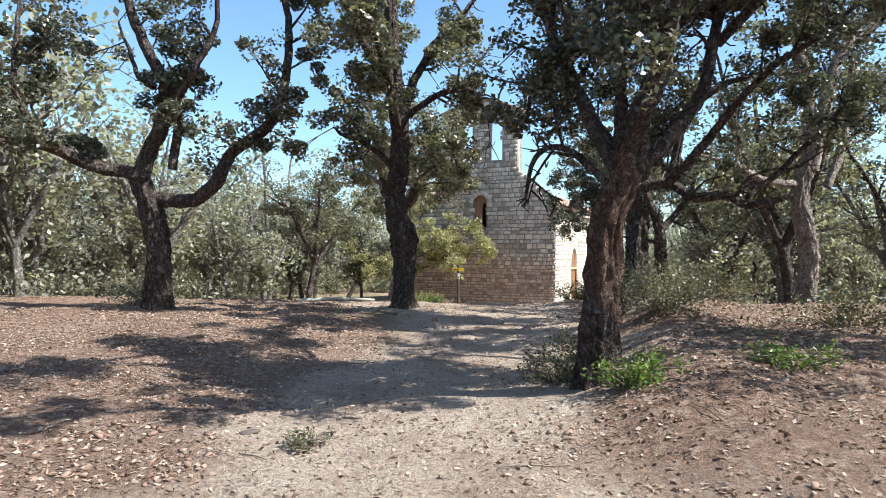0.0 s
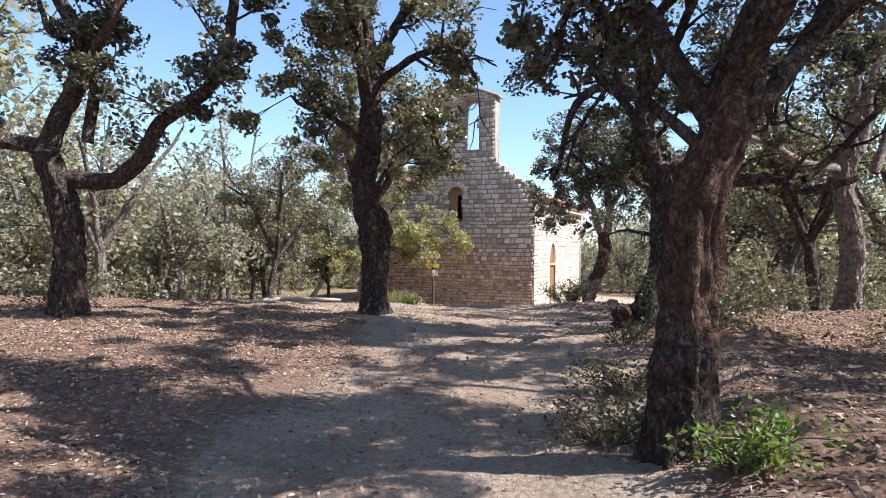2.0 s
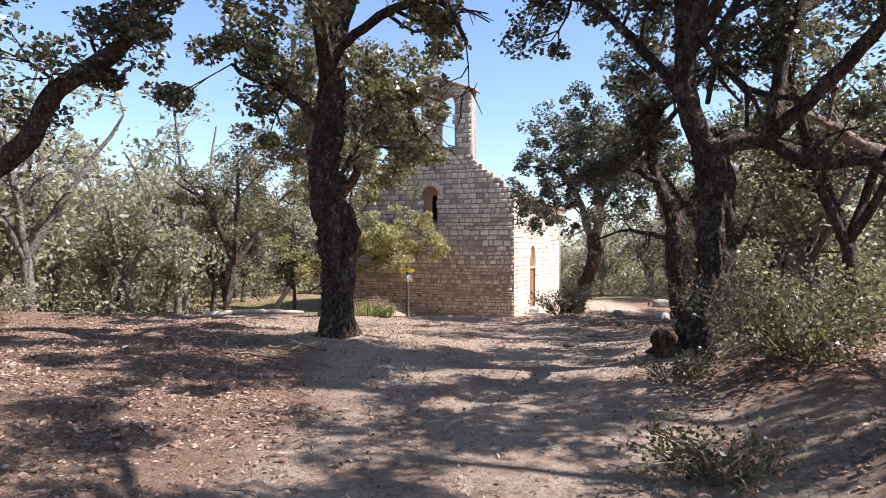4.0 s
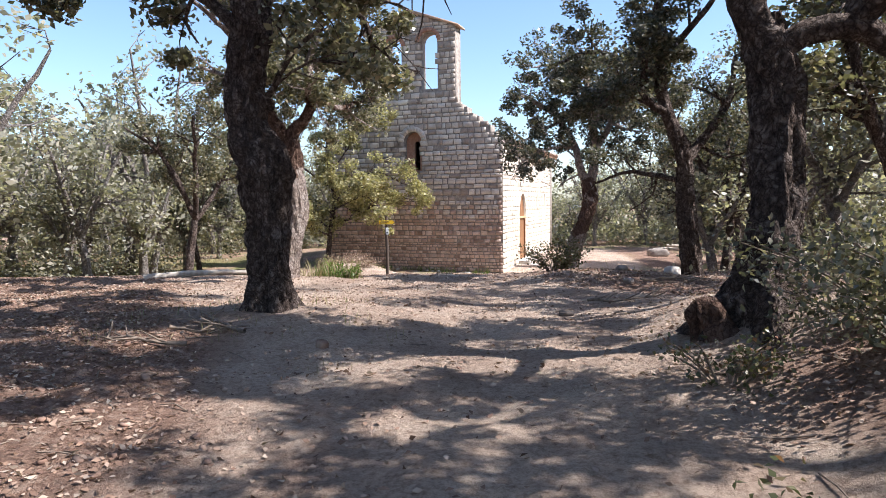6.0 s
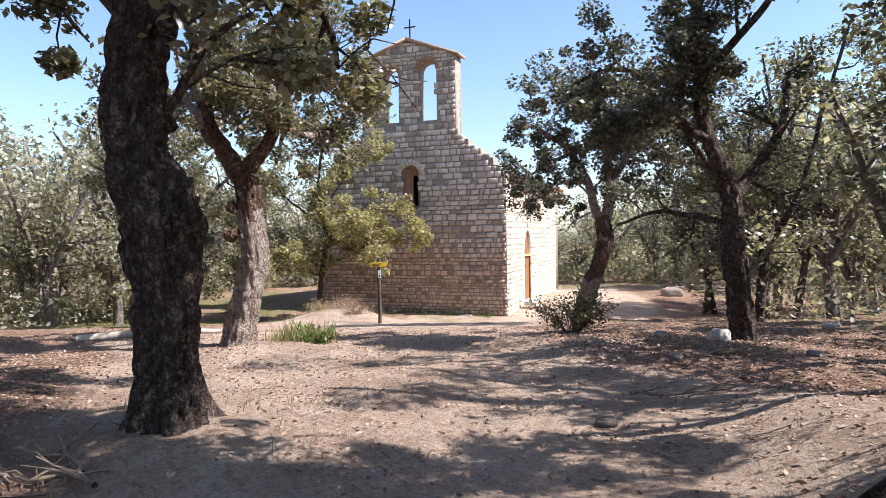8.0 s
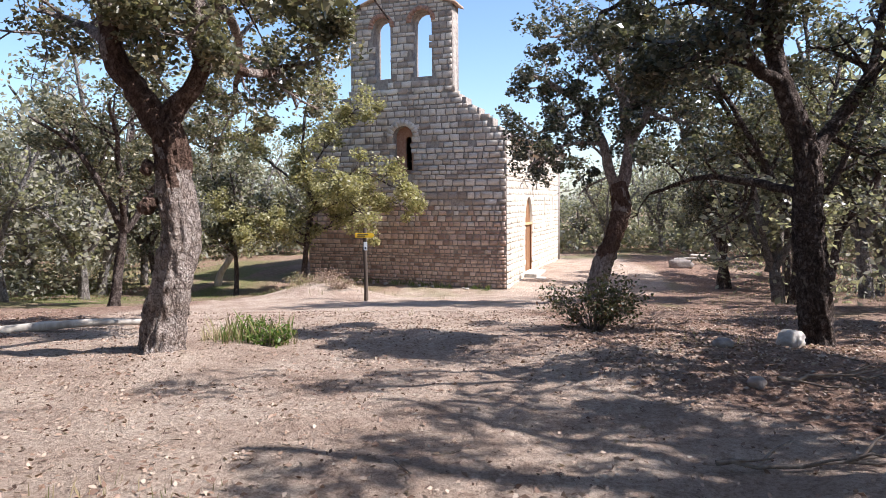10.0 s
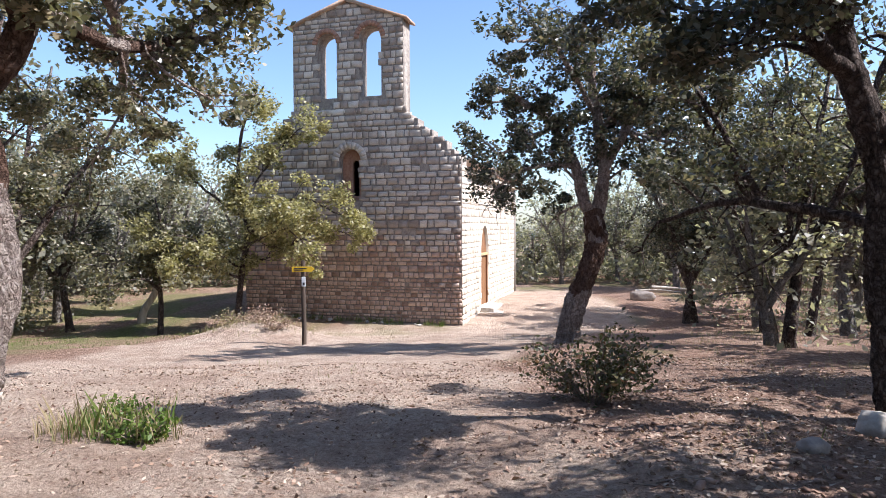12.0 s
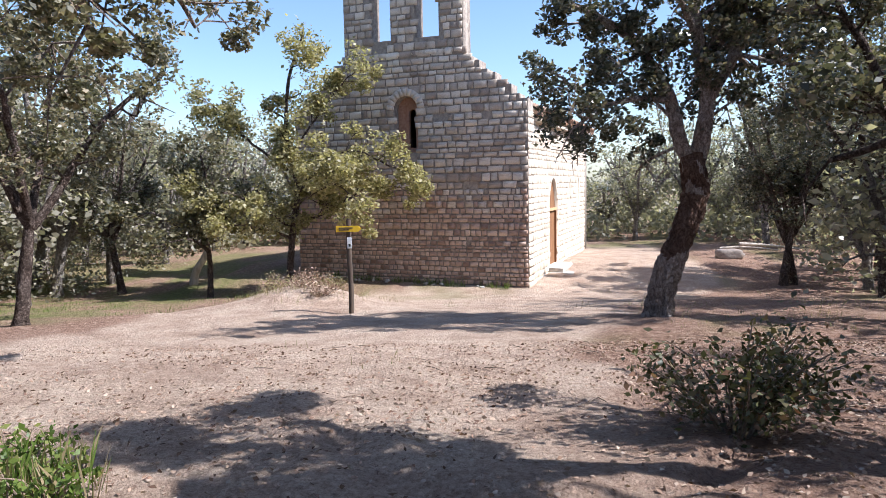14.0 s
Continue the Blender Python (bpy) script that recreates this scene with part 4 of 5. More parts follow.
def build_chapel():
    rng = np.random.RandomState(3)
    ch = thing("chapel", (0, 0, 0), "small old stone chapel with twin-arched bell gable", "chapel")
    # front wall
    step = []
    n = 8
    outer = [(XL, ZB), (XR, ZB)]
    for i in range(n):
        xa = XR - (XR - BR) * i / n
        xb = XR - (XR - BR) * (i + 1) / n
        zt = top_of_front((xa + xb) / 2) - 0.06
        step += [(xa, zt), (xb, zt)]
    outer += step + [(BR, 10.4), (XC, 11.25), (BL, 10.4)] + [(2 * XC - a, b_) for a, b_ in reversed(step)]
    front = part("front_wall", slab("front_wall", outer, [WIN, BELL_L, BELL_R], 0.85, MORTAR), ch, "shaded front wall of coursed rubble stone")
    front.location = (0, YF, 0)

    def keep(x, z, w, h):
        if z + h * 0.55 > top_of_front(x) + 0.05 or inside(x, z, WIN) or inside(x, z, BELL_L) or inside(x, z, BELL_R):
            return False
        for hx, hz in HOLES:
            if abs(x - hx) < w / 2 and abs(z - hz) < h / 2 and w < 0.75:
                return False
        for cx, sp, hf in ((-15.39, 4.75, 0.80), (-16.38, 9.62, 0.64), (-14.46, 9.74, 0.69)):
            if math.hypot(x - cx, z - sp) < hf - 0.08 and z > sp - 0.05:
                return False
            if abs(x - cx) < hf * 0.75 and sp - 2.6 < z < sp and abs(x - cx) - w / 2 < hf - 0.32:
                return w < 0.5 and abs(x - cx) - w / 2 > hf - 0.55
        return True

    tall = lambda z: 0.16 if z < -0.2 else (0.20 if z < 1.6 else 0.27)
    st = courses(rng, XL, XR, ZB + 0.1, 6.7, tall, (0.7, 2.2), keep)
    st += courses(rng, BL, BR, 6.7, 11.3, lambda z: 0.26, (0.9, 1.9), keep)
    st.sort(key=lambda s: -s[2] * s[3] if -1.9 < s[1] < 4.6 and s[0] > -17.5 else 1)
    near, rest = st[:290], st[290:]
    meshes = []
    for i, (v, f) in enumerate(STONES):
        meshes.append([mesh_from("stone", v, f, [mt]) for mt in (STONE_A, STONE_LOW_A)])
    for x, z, w, h in near:
        s = new("stone", meshes[rng.randint(len(meshes))][int(rng.uniform(0.6, 1.9) > z)])
        s.parent = front
        s.location, s.scale = (x, rng.uniform(-0.022, 0.018) - 0.05, z + rng.uniform(-0.012, 0.012)), (w - 0.036, 1, h * rng.uniform(0.88, 1.0) - 0.022)
        s.rotation_euler[1] = rng.uniform(-0.055, 0.055)
    low = [t for t in rest if t[1] < rng.uniform(0.6, 1.9)]
    high = [t for t in rest if t not in set(low)]
    tagged(part("stonework", stone_cloud("stonework", high, rng, 0.036, STONE_B), front), kind="stuff")
    tagged(part("stonework", stone_cloud("stonework", low, rng, 0.036, STONE_LOW), front), kind="stuff")
    for nm, (cx, sp), r0, r1, cnt, mt, lab in (("window_arch", (-15.39, 4.75), 0.50, 0.78, 11, STONE_B, "arch of wedge stones"),
                                               ("bell_arch", (-16.38, 9.62), 0.44, 0.64, 11, RED_STONE, "reddish brick arch"),
                                               ("bell_arch", (-14.46, 9.74), 0.49, 0.69, 11, RED_STONE, "reddish brick arch")):
        vs, fs = ring_stones(rng, (cx, sp), r0, r1, 0, math.pi, cnt)
        for q in range(cnt):
            part("wedge_stone", mesh_from("wedge_stone", vs[q * 8:q * 8 + 8], np.array(fs[q * 6:q * 6 + 6]) - q * 8, [mt]), front)
    # deep window with a narrow slit
    inner = [(-15.95, 3.0), (-14.83, 3.0), (-14.83, 5.4), (-15.95, 5.4)]
    w = part("window_reveal", slab("window_reveal", inner, [arch(-15.3, 0.15, 3.3, 4.65)], 0.3, RED_STONE), ch, "reddish splayed window recess with dark slit")
    w.location = (0, YF + 0.42, 0)
    # side, back and left walls
    zt = 4.35
    side = slab("side_wall", [(YF + 0.86, ZB), (YB, ZB), (YB, zt), (YF + 0.86, zt)], [DOOR, SLIT_1, SLIT_2], 0.8, SUNLIT_MORTAR)
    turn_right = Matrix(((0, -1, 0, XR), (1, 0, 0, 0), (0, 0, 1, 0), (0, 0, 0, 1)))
    sw = part("side_wall", side, ch, "side wall of stone coloured paler for the sunlight")
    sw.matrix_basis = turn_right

    def keep_side(y, z, w_, h):
        for o in (DOOR, SLIT_1, SLIT_2):
            if inside(y, z, o) or inside(y - w_ * 0.4, z, o) or inside(y + w_ * 0.4, z, o):
                return False
        return True

    ss = courses(rng, YF + 0.02, YB, ZB + 0.1, zt, lambda z: 0.25, (1.2, 2.6), keep_side)
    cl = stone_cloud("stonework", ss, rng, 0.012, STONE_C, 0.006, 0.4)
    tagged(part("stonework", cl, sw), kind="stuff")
    left = part("side_wall", slab("left_wall", [(YF + 0.86, ZB), (YB, ZB), (YB, zt), (YF + 0.86, zt)], [], 0.8, MORTAR), ch)
    left.matrix_basis = Matrix(((0, -1, 0, XL + 0.8), (1, 0, 0, 0), (0, 0, 1, 0), (0, 0, 0, 1)))
    bw = part("back_wall", slab("back_wall", [(XL, ZB), (XR, ZB), (XR, zt), (XC, 6.2), (XL, zt)], [], 0.7, MORTAR), ch)
    bw.location = (0, YB, 0)
    # bell gable coping
    vs, fs = [], []
    for sgn in (-1, 1):
        k = len(vs)
        for y in (YF - 0.16, YF + 1.0):
            for a, z in ((0, 11.42), (2.66, 10.44), (2.66, 10.34), (0, 11.28)):
                vs.append((XC + sgn * a, y, z))
        for q in ((0, 1, 2, 3), (4, 7, 6, 5), (0, 4, 5, 1), (1, 5, 6, 2), (2, 6, 7, 3), (3, 7, 4, 0)):
            fs.append([k + t for t in q])
    part("gable_coping", mesh_from("gable_coping", vs, fs, [TILE]), ch, "thin tiled coping on the bell gable")
    for nm, w_, z0, z1 in (("cross_shaft", 0.03, 11.35, 12.45), ("cross_arm", 0.30, 12.02, 12.08)):
        bm = box_bm(XC - w_, XC + w_, YF + 0.40, YF + 0.46, z0, z1, 0.008)
        part(nm, bm_mesh(nm, bm, IRON), ch, "thin dark iron cross")
    # roof of clay tiles
    for sgn in (-1, 1):
        tubes = []
        rows = 26
        for i in range(rows):
            y = YF + 0.95 + (YB + 0.5 - YF - 0.95) * (i + 0.5) / rows
            for j in range(11):
                a0, a1 = j / 11, (j + 1.12) / 11
                p0 = np.array([XC + sgn * (5.25 * a0), y, 6.45 - 2.0 * a0 + 0.0])
                p1 = np.array([XC + sgn * (5.25 * a1), y, 6.45 - 2.0 * a1 + 0.035])
                tubes.append(tube(np.array([p0, p1]), [0.15, 0.17], 8))
        v, f = join_tubes(tubes)
        tagged(part("roof_tiles", mesh_from("roof_tiles", v, f, [TILE]), ch, "weathered clay roof tiles"), kind="stuff")
        bm = bmesh.new()
        q = [(XC, YF + 0.87, 6.42), (XC + sgn * 5.2, YF + 0.87, 4.42), (XC + sgn * 5.2, YB + 0.5, 4.42), (XC, YB + 0.5, 6.42)]
        lo = [bm.verts.new((a, b_, c - 0.14)) for a, b_, c in q]
        hi = [bm.verts.new(c) for c in q]
        bm.faces.new(lo)
        bm.faces.new(hi)
        for t in range(4):
            bm.faces.new((lo[t], lo[(t + 1) % 4], hi[(t + 1) % 4], hi[t]))
        bmesh.ops.recalc_face_normals(bm, faces=bm.faces[:])
        part("roof", bm_mesh("roof", bm, TILE), ch)
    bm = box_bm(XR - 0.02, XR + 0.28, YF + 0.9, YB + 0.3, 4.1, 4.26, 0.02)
    part("cornice", bm_mesh("cornice", bm, SUNLIT_MORTAR), ch, "stone cornice under the eaves, coloured paler for the sunlight")
    # door
    dr = new("door")
    dr.parent = ch
    dr["label"] = "tall pointed brown wooden door"
    dr.location = (XR - 0.13, 42.65, -1.58)
    me = slab("door_leaf", [(-0.80, 0), (-0.01, 0), (-0.01, 2.28), (-0.80, 2.28)], [], 0.06, DOOR_WOOD)
    rot = Matrix(((0, -1, 0, 0), (1, 0, 0, 0), (0, 0, 1, 0), (0, 0, 0, 1)))
    for off in (0.0, 0.81):
        lf = part("leaf", me, dr)
        lf.matrix_basis = Matrix.Translation((0, off, 0)) @ rot
    tm = slab("tympanum", [(-0.80, 0)] + [(a - 42.65, z - 0.75) for a, z in DOOR[2:]] + [(-0.80, 0)], [], 0.05, DOOR_WOOD)
    ty = part("tympanum", tm, dr)
    ty.matrix_basis = Matrix.Translation((0, 0, 2.36)) @ rot
    part("transom", bm_mesh("transom", box_bm(-0.02, 0.10, -0.82, 0.82, 2.26, 2.38, 0.012), simple_material("pale_transom_wood", [(0.3, (0.45, 0.30, 0.15)), (0.7, (0.58, 0.42, 0.24))], 12)), dr, "pale wooden transom bar")
    part("door_frame", bm_mesh("door_frame", box_bm(-0.02, 0.08, -0.82, -0.72, 0, 2.26, 0.01), DOOR_WOOD), dr)
    part("door_frame", bm_mesh("door_frame", box_bm(-0.02, 0.08, 0.72, 0.82, 0, 2.26, 0.01), DOOR_WOOD), dr)
    for o in (SLIT_1, SLIT_2):
        p = part("slit_pane", slab("slit_pane", o, [], 0.03, DARK), ch, "dark narrow slit window")
        p.matrix_basis = Matrix(((0, -1, 0, XR - 0.07), (1, 0, 0, 0), (0, 0, 1, 0), (0, 0, 0, 1)))
    for sx, sl, z1 in ((0.62, 1.1, -1.60), (1.05, 1.3, -1.78)):
        part("door_step", bm_mesh("door_step", box_bm(XR - 0.02, XR + sx, 42.65 - sl, 42.65 + sl, -2.3, z1, 0.03, 0.012, 5), ROCK), ch, "worn stone doorstep")


build_chapel()

# ---- wood all round: smaller oaks, built few times and repeated ----


def wood_tree(seed, height, lean, leaf, per_tip, size):
    rng = np.random.RandomState(seed)
    fork = height * rng.uniform(0.2, 0.32)
    limbs = [([(0, 0), (lean * 0.3, -fork * 0.5), (lean * 0.6, -fork)], 0.13, 0.10)]
    for j in range(5):
        a = j * 2.4 + rng.uniform(0, 1)
        ex, ey = math.cos(a), math.sin(a)
        out = height * rng.uniform(0.22, 0.38)
        limbs.append(([(lean * 0.6, -fork * 0.9), (lean * 0.6 + ex * out * 0.5, -fork - (height - fork) * 0.35, ey * out * 0.5),
                       (lean * 0.6 + ex * out, -height * rng.uniform(0.65, 0.95), ey * out)], 0.09, 0.025))
    return limbs


WOOD = []
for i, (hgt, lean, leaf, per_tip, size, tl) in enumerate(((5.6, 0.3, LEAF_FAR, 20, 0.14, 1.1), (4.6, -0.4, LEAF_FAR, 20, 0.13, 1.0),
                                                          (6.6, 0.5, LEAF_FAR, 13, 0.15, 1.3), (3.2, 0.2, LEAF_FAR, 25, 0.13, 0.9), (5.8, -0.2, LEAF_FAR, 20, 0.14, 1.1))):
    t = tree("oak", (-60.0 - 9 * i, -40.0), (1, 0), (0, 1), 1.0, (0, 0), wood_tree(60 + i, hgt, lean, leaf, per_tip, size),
             "evergreen oak in the wood, bark and leaves paled for haze", FAR_BARK, leaf, 70 + i, per_tip=per_tip, size=size, twig=tl, per_m=2.6, spread_r=0.32,
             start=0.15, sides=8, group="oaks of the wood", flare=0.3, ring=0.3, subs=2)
    WOOD.append(t)


def clear_of(x, y):
    """True where no wood may stand: the path, the clearing, the chapel and the near trees."""
    s, u = su(x, y)
    if -12 < s < 16 and -13.0 < u < 6.5 or s < -3 and -16 < u < 16:
        return True
    if 14 <= s < 30 and -12.0 < u < 6.5:
        return True
    if 30 <= s < 58 and -13.5 < u < 12.0 + (s - 30) * 0.05:
        return True
    return XL - 6 < x < XR + 9 and YF - 5 < y < YB + 6


rw = random.Random(21)
spots = []
for tries in range(9000):
    s, u = rw.uniform(-6, 70), rw.uniform(-36, 32)
    x, y = 0.16 + FX[0] * s + FY[0] * u, 0.59 + FX[1] * s + FY[1] * u
    if clear_of(x, y) or s < 12 and abs(u) > 24:
        continue
    near = min([math.hypot(x - a, y - b_) for a, b_ in spots] or [99])
    if near < (5.0 if u > 0 and s < 34 else 3.4 if u > 0 else 2.4):
        continue
    spots.append((x, y))
    if len(spots) >= 195:
        break
for x, y in spots:
    src = rw.choice(WOOD)
    sc = rw.uniform(0.85, 1.25) * (1.3 if su(x, y)[1] < 0 or su(x, y)[0] > 24 else 1.0)
    c = copy_thing(src, pose(x, y, gz(x, y) - 0.08, 0, 0, rw.uniform(0, 360)))
    c.scale = (sc, sc, sc * rw.uniform(0.9, 1.1))
for src in WOOD:
    for o in (*src.children_recursive, src):
        bpy.data.objects.remove(o)

# brushwood between the trunks, and the woods beyond
rng = np.random.RandomState(8)
cs = []
for x, y in spots:
    for q in range(8):
        cx, cy, r = x + rng.normal() * 1.5, y + rng.normal() * 1.5, rng.uniform(0.4, 0.95)
        if clear_of(cx, cy):
            continue
        o = rng.normal(size=(34, 3)) * (r, r, r * 0.6)
        o += (cx, cy, gz(cx, cy) + r * 0.8)
        cs.append(o)
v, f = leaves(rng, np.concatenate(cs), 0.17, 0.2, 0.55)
tagged(new("brushwood", mesh_from("brushwood", v, f, [LEAF_FAR])), "grey-green brushwood between the trunks, paled for haze", "brushwood", kind="stuff")
cs = []
while len(cs) < 1150:
    a, d = rng.uniform(-2.0, 2.0), rng.uniform(34, 125)
    s, u = 20 + math.cos(a) * d, math.sin(a) * d
    x, y = 0.16 + FX[0] * s + FY[0] * u, 0.59 + FX[1] * s + FY[1] * u
    if clear_of(x, y) or s < 56 and abs(u) < 27:
        continue
    h = rng.uniform(3.0, 8.5)
    cs.append(rng.normal(size=(70, 3)) * (1.5, 1.5, h * 0.30) + (x, y, gz(x, y) + h * 0.5))
while len(cs) < 1600:
    s, u = rng.uniform(52, 80), rng.uniform(-32, 32)
    x, y = 0.16 + FX[0] * s + FY[0] * u, 0.59 + FX[1] * s + FY[1] * u
    if clear_of(x, y):
        continue
    cs.append(rng.normal(size=(44, 3)) * (1.1, 1.1, 0.6) + (x, y, gz(x, y) + 0.9))
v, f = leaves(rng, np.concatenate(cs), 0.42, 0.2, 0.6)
tagged(new("far_wood", mesh_from("far_wood", v, f, [LEAF_FAR])), "distant evergreen woods round the clearing, paled for haze", "woods", kind="stuff")

# single trunks that stand out in the clearing's edge
for x, y, sd, ln, hg in ((-2.0, 41.4, 31, 0.4, 8.6), (0.1, 36.5, 32, -0.3, 8.8), (0.7, 33.2, 33, 0.5, 9.0), (1.2, 43.0, 34, 0.2, 8.2), (1.1, 17.4, 35, -0.3, 6.4), (-17.6, 23.9, 36, 0.6, 7.6),
                         (-25.0, 33.4, 37, -0.5, 6.6), (4.2, 24.0, 38, 0.5, 8.0), (5.5, 19.5, 41, 0.3, 6.8), (-0.9, 27.9, 43, 0.3, 8.6), (4.3, 8.6, 44, 0.1, 7.4), (-1.6, 41.7, 42, -0.5, 7.0),
                         ):
    tree("oak", (x, y), (0.94, 0.34), (-0.34, 0.94), 1.0, (0, 0), wood_tree(sd, hg, ln, LEAF, 20, 0.1), "dark evergreen oak at the edge of the clearing", BARK, LEAF_OLIVE if y < 30 else LEAF, sd,
         per_tip=80 if x < -10 else 60, size=0.095, twig=1.1, per_m=2.6, spread_r=0.26, start=0.25, sides=18, ring=0.12, subs=3, group="oaks of the wood", flare=0.5)

# pale dead trunk
tree("dead_tree", (-23.4, 35.4), *T14, 0.024, (350, 503), [([(350, 503), (356, 480), (374, 452), (372, 440), (362, 430)], 0.17, 0.07), ([(362, 432), (358, 415), (350, 400)], 0.06, 0.03)],
     "bleached bent dead trunk by the clearing", DEAD_WOOD, LEAF, 51, per_m=1.0, twig=0.3, sides=10, dead=True, flare=0.2)


# ---- sign post ----
def build_sign():
    x, y = -11.86, 27.3
    z = gz(x, y) - 0.05
    ob = thing("sign_post", (x, y, z), "wooden trail post with yellow arrow board and white plaque", "sign")
    ln = smooth_line([(0, 0, -0.3), (0.012, 0, 0.7), (-0.01, 0, 1.5), (0, 0, 2.12)], 16)
    v, f = tube(ln, np.linspace(0.06, 0.052, 16), 10, 0.12, 4)
    part("post", mesh_from("post", v, f, [POST_WOOD], True), ob, "dark weathered round wooden post")
    part("post_top", bm_mesh("post_top", box_bm(-0.045, 0.045, -0.045, 0.045, 2.10, 2.14, 0.015), POST_WOOD), ob)
    bm = bmesh.new()
    out = [(-0.26, 1.86), (0.22, 1.86), (0.29, 1.925), (0.22, 1.99), (-0.26, 1.99)]
    fr = [bm.verts.new((a, -0.085, b_)) for a, b_ in out]
    bk = [bm.verts.new((a, -0.06, b_)) for a, b_ in out]
    bm.faces.new(fr)
    bm.faces.new(bk[::-1])
    for i in range(5):
        bm.faces.new((fr[i], bk[i], bk[(i + 1) % 5], fr[(i + 1) % 5]))
    bmesh.ops.recalc_face_normals(bm, faces=bm.faces[:])
    bd = part("arrow_board", bm_mesh("arrow_board", bm, YELLOW), ob, "yellow arrow-shaped board")
    for zz, x0, x1 in ((1.945, -0.2, 0.1), (1.905, -0.2, 0.02)):
        part("lettering", bm_mesh("lettering", box_bm(x0, x1, -0.09, -0.084, zz - 0.012, zz + 0.012), INK), bd)
    pl = part("plaque", bm_mesh("plaque", box_bm(-0.03, 0.07, -0.075, -0.06, 1.5, 1.74, 0.004), WHITE), ob, "small white plaque")
    part("lettering", bm_mesh("lettering", box_bm(0.0, 0.045, -0.08, -0.074, 1.54, 1.6), INK), pl)
    ob.rotation_euler[2] = radians(18)


build_sign()


# ---- stones, stump, bushes, grass ----
def rock(x, y, sx, sy, sz, seed, label, mat=ROCK, sink=0.25):
    bm = bmesh.new()
    bmesh.ops.create_icosphere(bm, subdivisions=3, radius=1.0)
    for v in bm.verts:
        n_ = noise.fractal(v.co * 1.1 + Vector((seed * 3.7, seed, 0)), 1.0, 2.0, 4)
        m_ = max(abs(v.co.x), abs(v.co.y), abs(v.co.z))
        v.co = v.co * (0.55 + 0.45 / m_) * 0.8 * (1 + 0.22 * n_)
        v.co = Vector((v.co.x * sx, v.co.y * sy, v.co.z * sz))
    ob = new("rock", bm_mesh("rock", bm, mat, True))
    place(ob, (x, y, gz(x, y) + sz * (0.75 - sink)), seed * 47)
    return tagged(ob, label, "rock", "loose stones")


rock(-2.2, 18.3, 0.19, 0.14, 0.13, 1, "pale squared stone block by a trunk")
rock(-3.6, 47.2, 0.75, 0.4, 0.34, 4, "weathered boulder at the clearing edge", MID_ROCK)
rock(-0.2, 22.0, 0.2, 0.15, 0.1, 5, "pale flat stone in the litter")
rock(-2.95, 17.0, 0.12, 0.09, 0.07, 12, "grey small stone in the shaded litter", MID_ROCK, 0.4)
rock(-2.75, 15.9, 0.10, 0.08, 0.06, 13, "grey small stone in the shaded litter", MID_ROCK, 0.4)
rock(-1.2, 16.9, 0.16, 0.08, 0.06, 14, "grey flat stone in the shaded litter", MID_ROCK, 0.4)
rock(-4.8, 10.7, 0.08, 0.06, 0.05, 7, "small reddish stone on the path edge", CHIP)
for i in range(14):
    yy = rw.uniform(0, 1)
    rock(XL + 1.2 + 8 * yy, YF - rw.uniform(0.2, 0.6), rw.uniform(0.06, 0.16), rw.uniform(0.05, 0.1), rw.uniform(0.04, 0.08), 20 + i, "small fallen stone at the chapel wall")


def log(pts, r, label):
    ln = smooth_line(pts, 14)
    v, f = tube(ln - ln[0], np.linspace(r, r * 0.6, 14), 8, 0.3, int(r * 1000))
    ob = new("log", mesh_from("log", v, f, [DEAD_WOOD], True))
    ob.location = ln[0]
    return tagged(ob, label, "log")


def on(x, y, h=0.0):
    return (x, y, gz(x, y) + h)


log([on(-3.2, 48.2, 0.5), on(-2.2, 48.6, 0.35), on(-0.6, 49.4, 0.12)], 0.09, "fallen pale branch leaning on the boulder")
log([on(-4.0, 49.0, 0.15), on(-2.8, 49.2, 0.2), on(-1.5, 49.0, 0.1)], 0.07, "fallen pale branch on the ground")
log([on(-12.2, 16.4, 0.06), on(-11.2, 17.2, 0.10), on(-10.4, 17.8, 0.05)], 0.07, "pale fallen log beyond the path")


def stump():
    x, y = -1.84, 10.85
    bm = bmesh.new()
    ln = smooth_line([(0.1, 0.04, -0.2), (0.05, 0.0, 0.08), (-0.03, -0.03, 0.27)], 12)
    v, f = tube(ln, [0.24, 0.22, 0.20, 0.18, 0.16, 0.145, 0.13, 0.12, 0.115, 0.11, 0.09, 0.03], 20, 1.6, 9, 0.5)
    me = mesh_from("stump", v, f, [RED_BARK], True)
    bm.from_mesh(me)
    bm.edges.ensure_lookup_table()
    bmesh.ops.holes_fill(bm, edges=bm.edges[:], sides=30)
    bm.to_mesh(me)
    bm.free()
    ob = new("stump", me)
    ob.location = (x, y, gz(x, y))
    return tagged(ob, "short broken reddish stump at an oak's foot", "stump")


stump()


